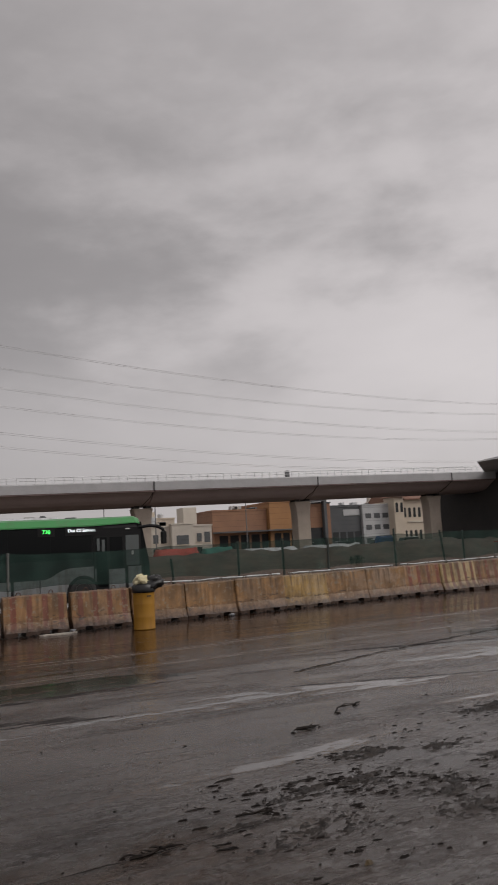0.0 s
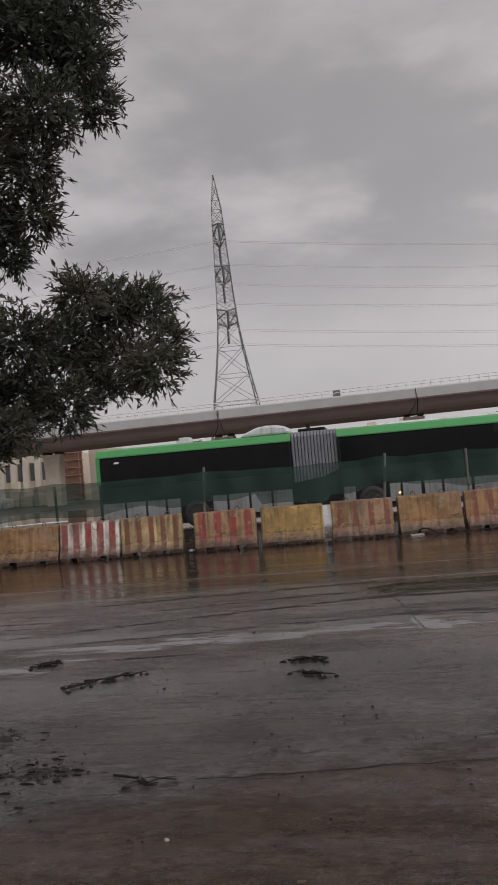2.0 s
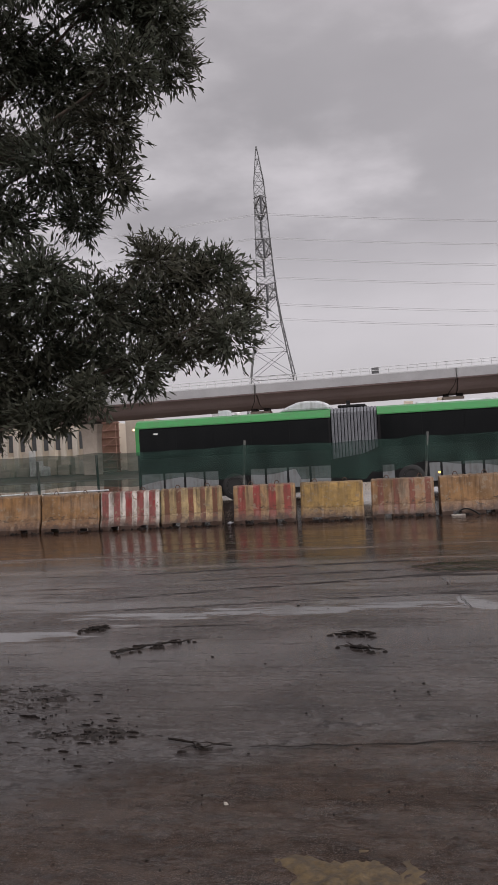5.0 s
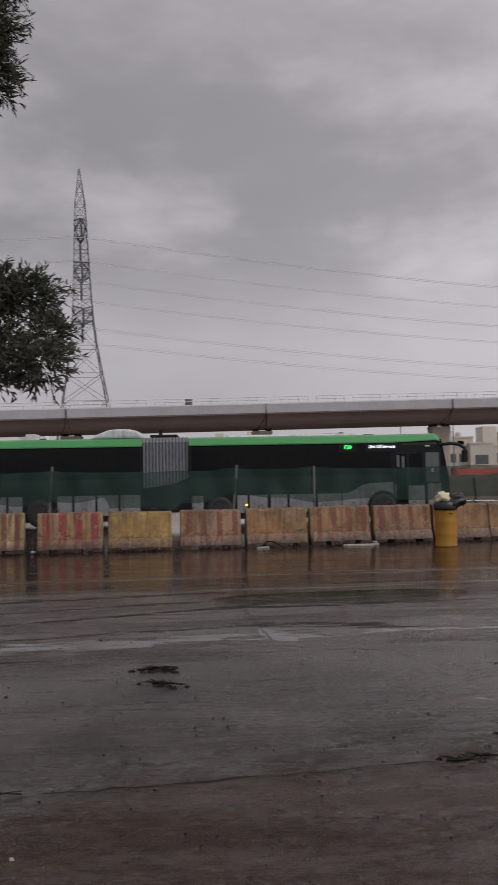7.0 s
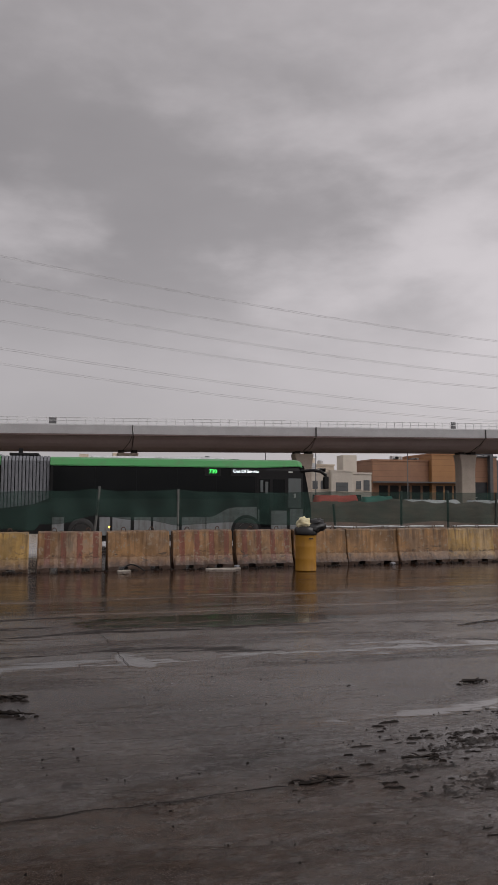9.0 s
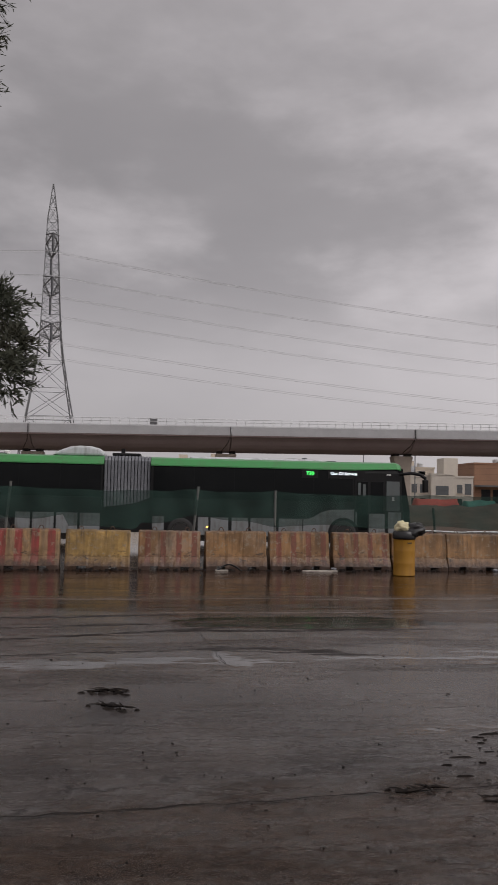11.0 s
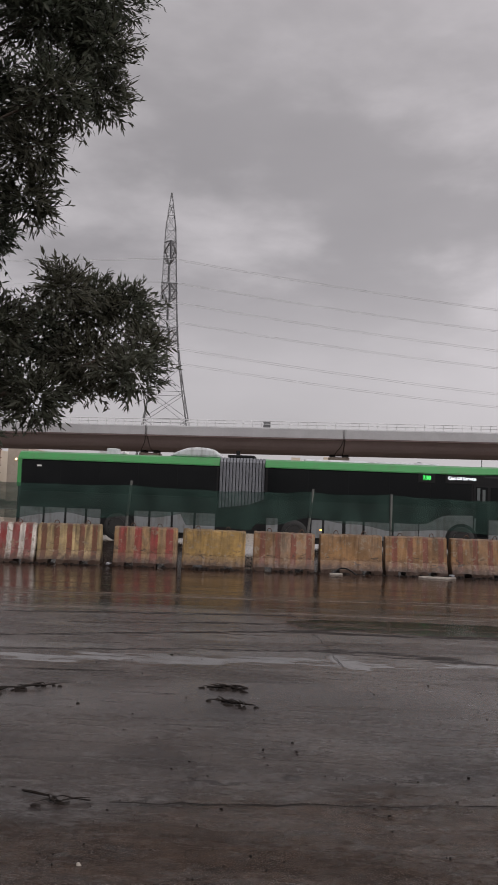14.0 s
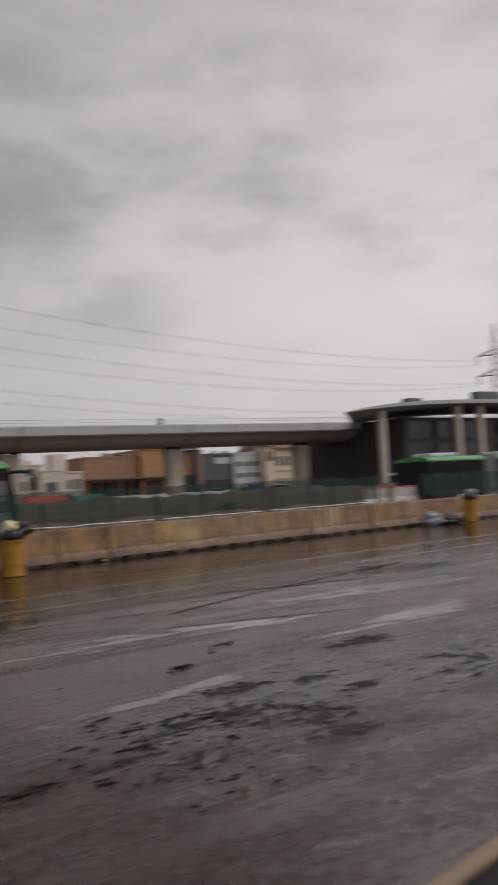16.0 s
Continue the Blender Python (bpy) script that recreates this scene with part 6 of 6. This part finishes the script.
def mud_patch(x0, x1, y0, y1, spots, seed):
    """Ragged ridges of churned mud that break through the road film."""
    st_ = 0.014
    nx, ny = int((x1 - x0) / st_), int((y1 - y0) / st_)
    vs = []
    for j in range(ny + 1):
        for i in range(nx + 1):
            x, y = x0 + i * st_, y0 + j * st_
            k = 0.0
            for cx, cy, sx, sy in spots:
                k = max(k, math.exp(-((x - cx) / sx) ** 2 - ((y - cy) / sy) ** 2))
            w = noise.fractal(Vector((x * 1.5, y * 2.4, seed)), 0.8, 2.0, 3)
            rid = 1 - abs(noise.fractal(Vector((x * 3.6 + 1.2 * y, y * 10.0 - 0.9 * x + 0.9 * w, seed + 5)), 0.65, 2.2, 6))
            z = -0.022 + 0.024 * k * (0.8 + 0.9 * w) + 0.090 * (rid - 0.80) * min(1.0, 2.4 * k) + 0.010 * noise.noise(Vector((x * 38, y * 60, seed)))
            edge = min(i, nx - i, j, ny - j) * 0.1
            vs.append((x, y, min(0.028, z) if edge >= 1 else -0.04))
    keep = [(j * (nx + 1) + i, j * (nx + 1) + i + 1, (j + 1) * (nx + 1) + i + 1, (j + 1) * (nx + 1) + i) for j in range(ny) for i in range(nx)]
    keep = [f for f in keep if max(vs[q][2] for q in f) > -0.012]
    tagged(part("mud_patch", Geo().add(vs, keep), M["mud_wet"], smooth=True), "ragged ridges of churned dark wet mud on the road", "mud", kind="stuff")


mud_patch(1.4, 4.9, 3.7, 6.3, ((2.7, 4.5, 0.55, 0.22), (3.4, 4.25, 0.6, 0.2), (4.3, 5.6, 0.4, 0.2), (2.0, 4.35, 0.3, 0.12), (2.95, 5.15, 0.62, 0.42), (3.5, 4.8, 0.5, 0.3), (3.6, 5.75, 0.5, 0.18), (2.2, 4.75, 0.35, 0.10), (4.4, 5.1, 0.3, 0.10)), 2.0)
mud_patch(-3.8, -1.2, 4.0, 5.9, ((-2.9, 5.2, 0.5, 0.32), (-2.1, 4.5, 0.45, 0.16), (-3.3, 4.6, 0.4, 0.3)), 7.0)
mud_patch(4.9, 7.0, 4.2, 7.2, ((5.6, 5.2, 0.6, 0.5), (5.6, 6.5, 0.5, 0.25)), 11.0)
g = Geo()
for _ in range(1000):
    x, y = rm.uniform(-4.5, 6.5), 2.6 + rm.random() ** 1.3 * 6.0
    r = rm.uniform(0.0018, 0.0046) if rm.random() < 0.93 else rm.uniform(0.005, 0.010)
    flake(g, x, y + 0.095 * x, r * rm.uniform(1.0, 2.6), r * 0.8, r * 0.8 + 0.003, rm)
tagged(part("pebbles", g, M["mud"]), "loose dark pebbles on the wet road", "pebbles", kind="stuff")


def branch(pts, r, forks, seed, label):
    rr = random.Random(seed)
    t_ = thing("fallen_branch", label, "branch", (pts[0][0], pts[0][1], 0), 0, "fallen branches")
    o = Vector((pts[0][0], pts[0][1], 0))
    line = [Vector((x + rr.uniform(-0.015, 0.015), y + rr.uniform(-0.02, 0.02), r * 0.7 + 0.012 * rr.random())) - o for x, y in pts]
    fine = []
    for p, q in zip(line, line[1:]):
        fine += [p, p.lerp(q, 0.5) + Vector((rr.uniform(-0.012, 0.012), rr.uniform(-0.02, 0.02), rr.uniform(0, 0.012)))]
    fine.append(line[-1])
    r *= 0.9
    part("stem", sweep(fine, [r * (1.0 - 0.6 * k / len(fine)) * rr.uniform(0.7, 1.2) for k in range(len(fine))], 5), M["twig"], t_)
    for _ in range(forks):
        k = rr.randrange(len(fine) - 1)
        p = fine[k].lerp(fine[k + 1], rr.random())
        a_, l = rr.uniform(0, 6.28), rr.uniform(0.04, 0.13)
        q = p + Vector((l * math.cos(a_), l * 0.8 * math.sin(a_), rr.uniform(-0.004, 0.02)))
        m2 = p.lerp(q, 0.5) + Vector((rr.uniform(-0.01, 0.01), rr.uniform(-0.01, 0.01), rr.uniform(0, 0.012)))
        part("side_twig", sweep([p, m2, q], [r * 0.5, r * 0.4, r * 0.2], 4), M["twig"], t_)
        if rr.random() < 0.95:
            g = Geo()
            lump(g, q.x, q.y, rr.uniform(0.014, 0.034), 0.016, rr)
            part("dead_leaf", g, M["twig"], t_)


branch([(-0.70, 6.95), (-0.58, 7.02), (-0.50, 6.95), (-0.40, 7.03)], 0.012, 26, 1, "small dark fallen branch on the wet road")
branch([(-0.60, 6.55), (-0.48, 6.46), (-0.34, 6.44)], 0.014, 12, 2, "short dark stick on the wet road")
branch([(-2.62, 6.33), (-2.45, 6.55), (-2.30, 6.62), (-2.10, 6.72)], 0.013, 18, 3, "long dark fallen branch on the wet road")
branch([(-3.20, 7.22), (-3.15, 7.34), (-3.08, 7.38)], 0.012, 24, 4, "forked dark twig on the wet road")
branch([(-1.52, 4.40), (-1.36, 4.34), (-1.28, 4.27), (-1.12, 4.33)], 0.009, 5, 5, "thin dark twig on the muddy edge")
branch([(4.15, 7.20), (4.30, 7.42), (4.50, 7.42), (4.62, 7.50)], 0.010, 4, 6, "thin bent twig on the wet road")
branch([(3.50, 6.80), (3.62, 6.78), (3.72, 6.80)], 0.022, 6, 7, "dark clump of leaves and twig")
branch([(2.10, 4.92), (2.2, 4.94), (2.32, 4.90)], 0.012, 6, 8, "dark stick in the mud")
branch([(1.30, 4.62), (1.42, 4.64), (1.52, 4.68)], 0.016, 8, 9, "dark clump of wet leaves")
g = Geo()
lump(g, 2.42, 3.87, 0.022, 0.022, rm)
tagged(part("stone", g, M["straw"]), "small pale yellow stone", "stone")
g = Geo()
lump(g, -0.99, 3.63, 0.010, 0.009, rm)
tagged(part("paper_scrap", g, M["plank"]), "tiny white scrap of paper", "litter")
# low mound of yellow soil close by
g = Geo()
n, m_ = 56, 18
vs = [(-0.35, 2.98, 0.03)]
for j in range(1, m_ + 1):
    for i in range(n):
        a, u = 2 * math.pi * i / n, j / m_
        w = 1 + 0.45 * noise.fractal(Vector((math.cos(a) * 1.6, math.sin(a) * 1.6, 3)), 0.7, 2.0, 4)
        x, y = -0.35 + 0.34 * u * w * math.cos(a), 2.98 + 0.30 * u * w * math.sin(a)
        vs.append((x, y, 0.030 * (1 - u) ** 0.8 + 0.016 * fbm((x, y, 0), 14) * (1 - 0.5 * u) - (0.02 if j == m_ else 0.008 * u)))
fs = [(0, 1 + i, 1 + (i + 1) % n) for i in range(n)]
for j in range(m_ - 1):
    fs += [(1 + j * n + i, 1 + (j + 1) * n + i, 1 + (j + 1) * n + (i + 1) % n, 1 + j * n + (i + 1) % n) for i in range(n)]
tagged(part("soil_mound", g.add(vs, fs), M["straw"], smooth=True), "low mound of yellowish soil at the road edge", "soil")
# cracks and joints in the road


def crack(pts, w, seed, mat="mud"):
    rr = random.Random(seed)
    fine = []
    for (x0, y0), (x1, y1) in zip(pts, pts[1:]):
        n = max(3, int(math.hypot(x1 - x0, y1 - y0) / 0.12))
        fine += [(x0 + (x1 - x0) * k / n + rr.uniform(-0.015, 0.015), y0 + (y1 - y0) * k / n + rr.uniform(-0.02, 0.02)) for k in range(n)]
    fine.append(pts[-1])
    vs, fs = [], []
    for k, (x, y) in enumerate(fine):
        a_, b_ = fine[max(0, k - 1)], fine[min(len(fine) - 1, k + 1)]
        dx, dy = b_[0] - a_[0], b_[1] - a_[1]
        l = math.hypot(dx, dy)
        ww = w * rr.uniform(0.3, 1.2)
        z = 0.009 + 0.004 * fbm((x, y, 0), 1.2)
        vs += [(x - dy / l * ww, y + dx / l * ww, z), (x + dy / l * ww, y - dx / l * ww, z)]
    fs = [(2 * k, 2 * k + 1, 2 * k + 3, 2 * k + 2) for k in range(len(fine) - 1)]
    tagged(part("road_crack", Geo().add(vs, fs), M[mat]), "thin dark crack in the wet asphalt", "crack", kind="structure")


crack([(-0.10, 12.1), (0.05, 11.3), (0.22, 10.4), (0.40, 9.2), (0.52, 8.1)], 0.004, 1)
crack([(-1.0, 4.33), (0.3, 4.48), (1.4, 4.62), (2.2, 4.72)], 0.008, 3)
crack([(5.0, 9.8), (7.0, 10.6), (9.0, 11.2), (11.5, 11.9)], 0.03, 6)
# rubbish along the foot of the barriers
for x, y, l, rz in ((2.95, 18.22, 0.85, 4), (3.0, 18.10, 0.62, -3), (0.9, 18.05, 0.3, 10)):
    p_ = part("plank", Geo().box((0, 0, 0), (l, 0.07, 0.035)), M["plank"], bevel=0.006, at=(x, y, 0.0))
    p_.rotation_euler = (0, 0, radians(rz))
    tagged(p_, "pale splintered plank lying at the barrier foot", "plank", "planks")
g = Geo().path([(0.95 + 0.55 * u, 18.08 + 0.12 * math.sin(u * 5), 0.02 + 0.13 * math.sin(math.pi * u)) for u in [k / 14 for k in range(15)]], 0.018, 6)
tagged(part("hose", g, M["black"]), "length of black hose arched against the barrier", "hose")
g = Geo()
for _ in range(420):
    x = rm.uniform(-12, 16)
    lump(g, x, bline(x) - abs(rm.gauss(0.02, 0.12)), rm.uniform(0.01, 0.06), rm.uniform(0.01, 0.05), rm)
tagged(part("rubble", g, M["mud"]), "mud and rubble washed against the barriers", "rubble", kind="stuff")
for x, dy in ((-4.2, 0.1), (3.76, 0.0), (7.9, -0.15)):
    tagged(part("litter_scrap", bag_blob(0.07, 0.05, 0.04, x, 10, 6, 0.5), M["bag_grey"], at=(x, bline(x) - 0.02 + dy, 0.03)), "crumpled scrap of pale plastic litter", "litter", "litter scraps")

# ---- car window frame beside the camera ----
cd = thing("car_door", "dark brown car door with its window pillar", "car door", (0.345, 0.187, 0), -40)
part("window_pillar", Geo().prism_x([(0.0, 1.38), (0.0, 2.25), (0.05, 2.25), (0.05, 1.38)], 0.0, 0.20), M["trim"], cd, "brown trimmed window pillar", bevel=0.015)
part("door_skin", Geo().prism_x([(-0.02, 0.0), (-0.02, 1.16), (0.03, 1.20), (0.07, 1.16), (0.07, 0.0)], 0.02, 0.9), M["trim"], cd, "dark door skin", bevel=0.01)
part("lower_pillar", Geo().box((0.03, 0.0, 1.15), (0.20, 0.05, 1.40)), M["trim"], cd)
sill = thing("window_sill", "tan trim strip on a dark car window sill", "car trim", (0.357, 0.3565, 0), 10.4)
part("sill_trim", Geo().prism_x([(-0.006, 1.455), (-0.006, 1.468), (-0.002, 1.472), (0.004, 1.472), (0.006, 1.455)], -0.02, 0.7), M["trim_edge"], sill, "tan sill trim", bevel=0.002)
part("inner_panel", Geo().prism_x([(-0.10, 0.0), (-0.10, 1.42), (-0.03, 1.462), (0.004, 1.466), (0.004, 0.0)], -0.017, 0.7), M["black"], sill, "black inner door panel")
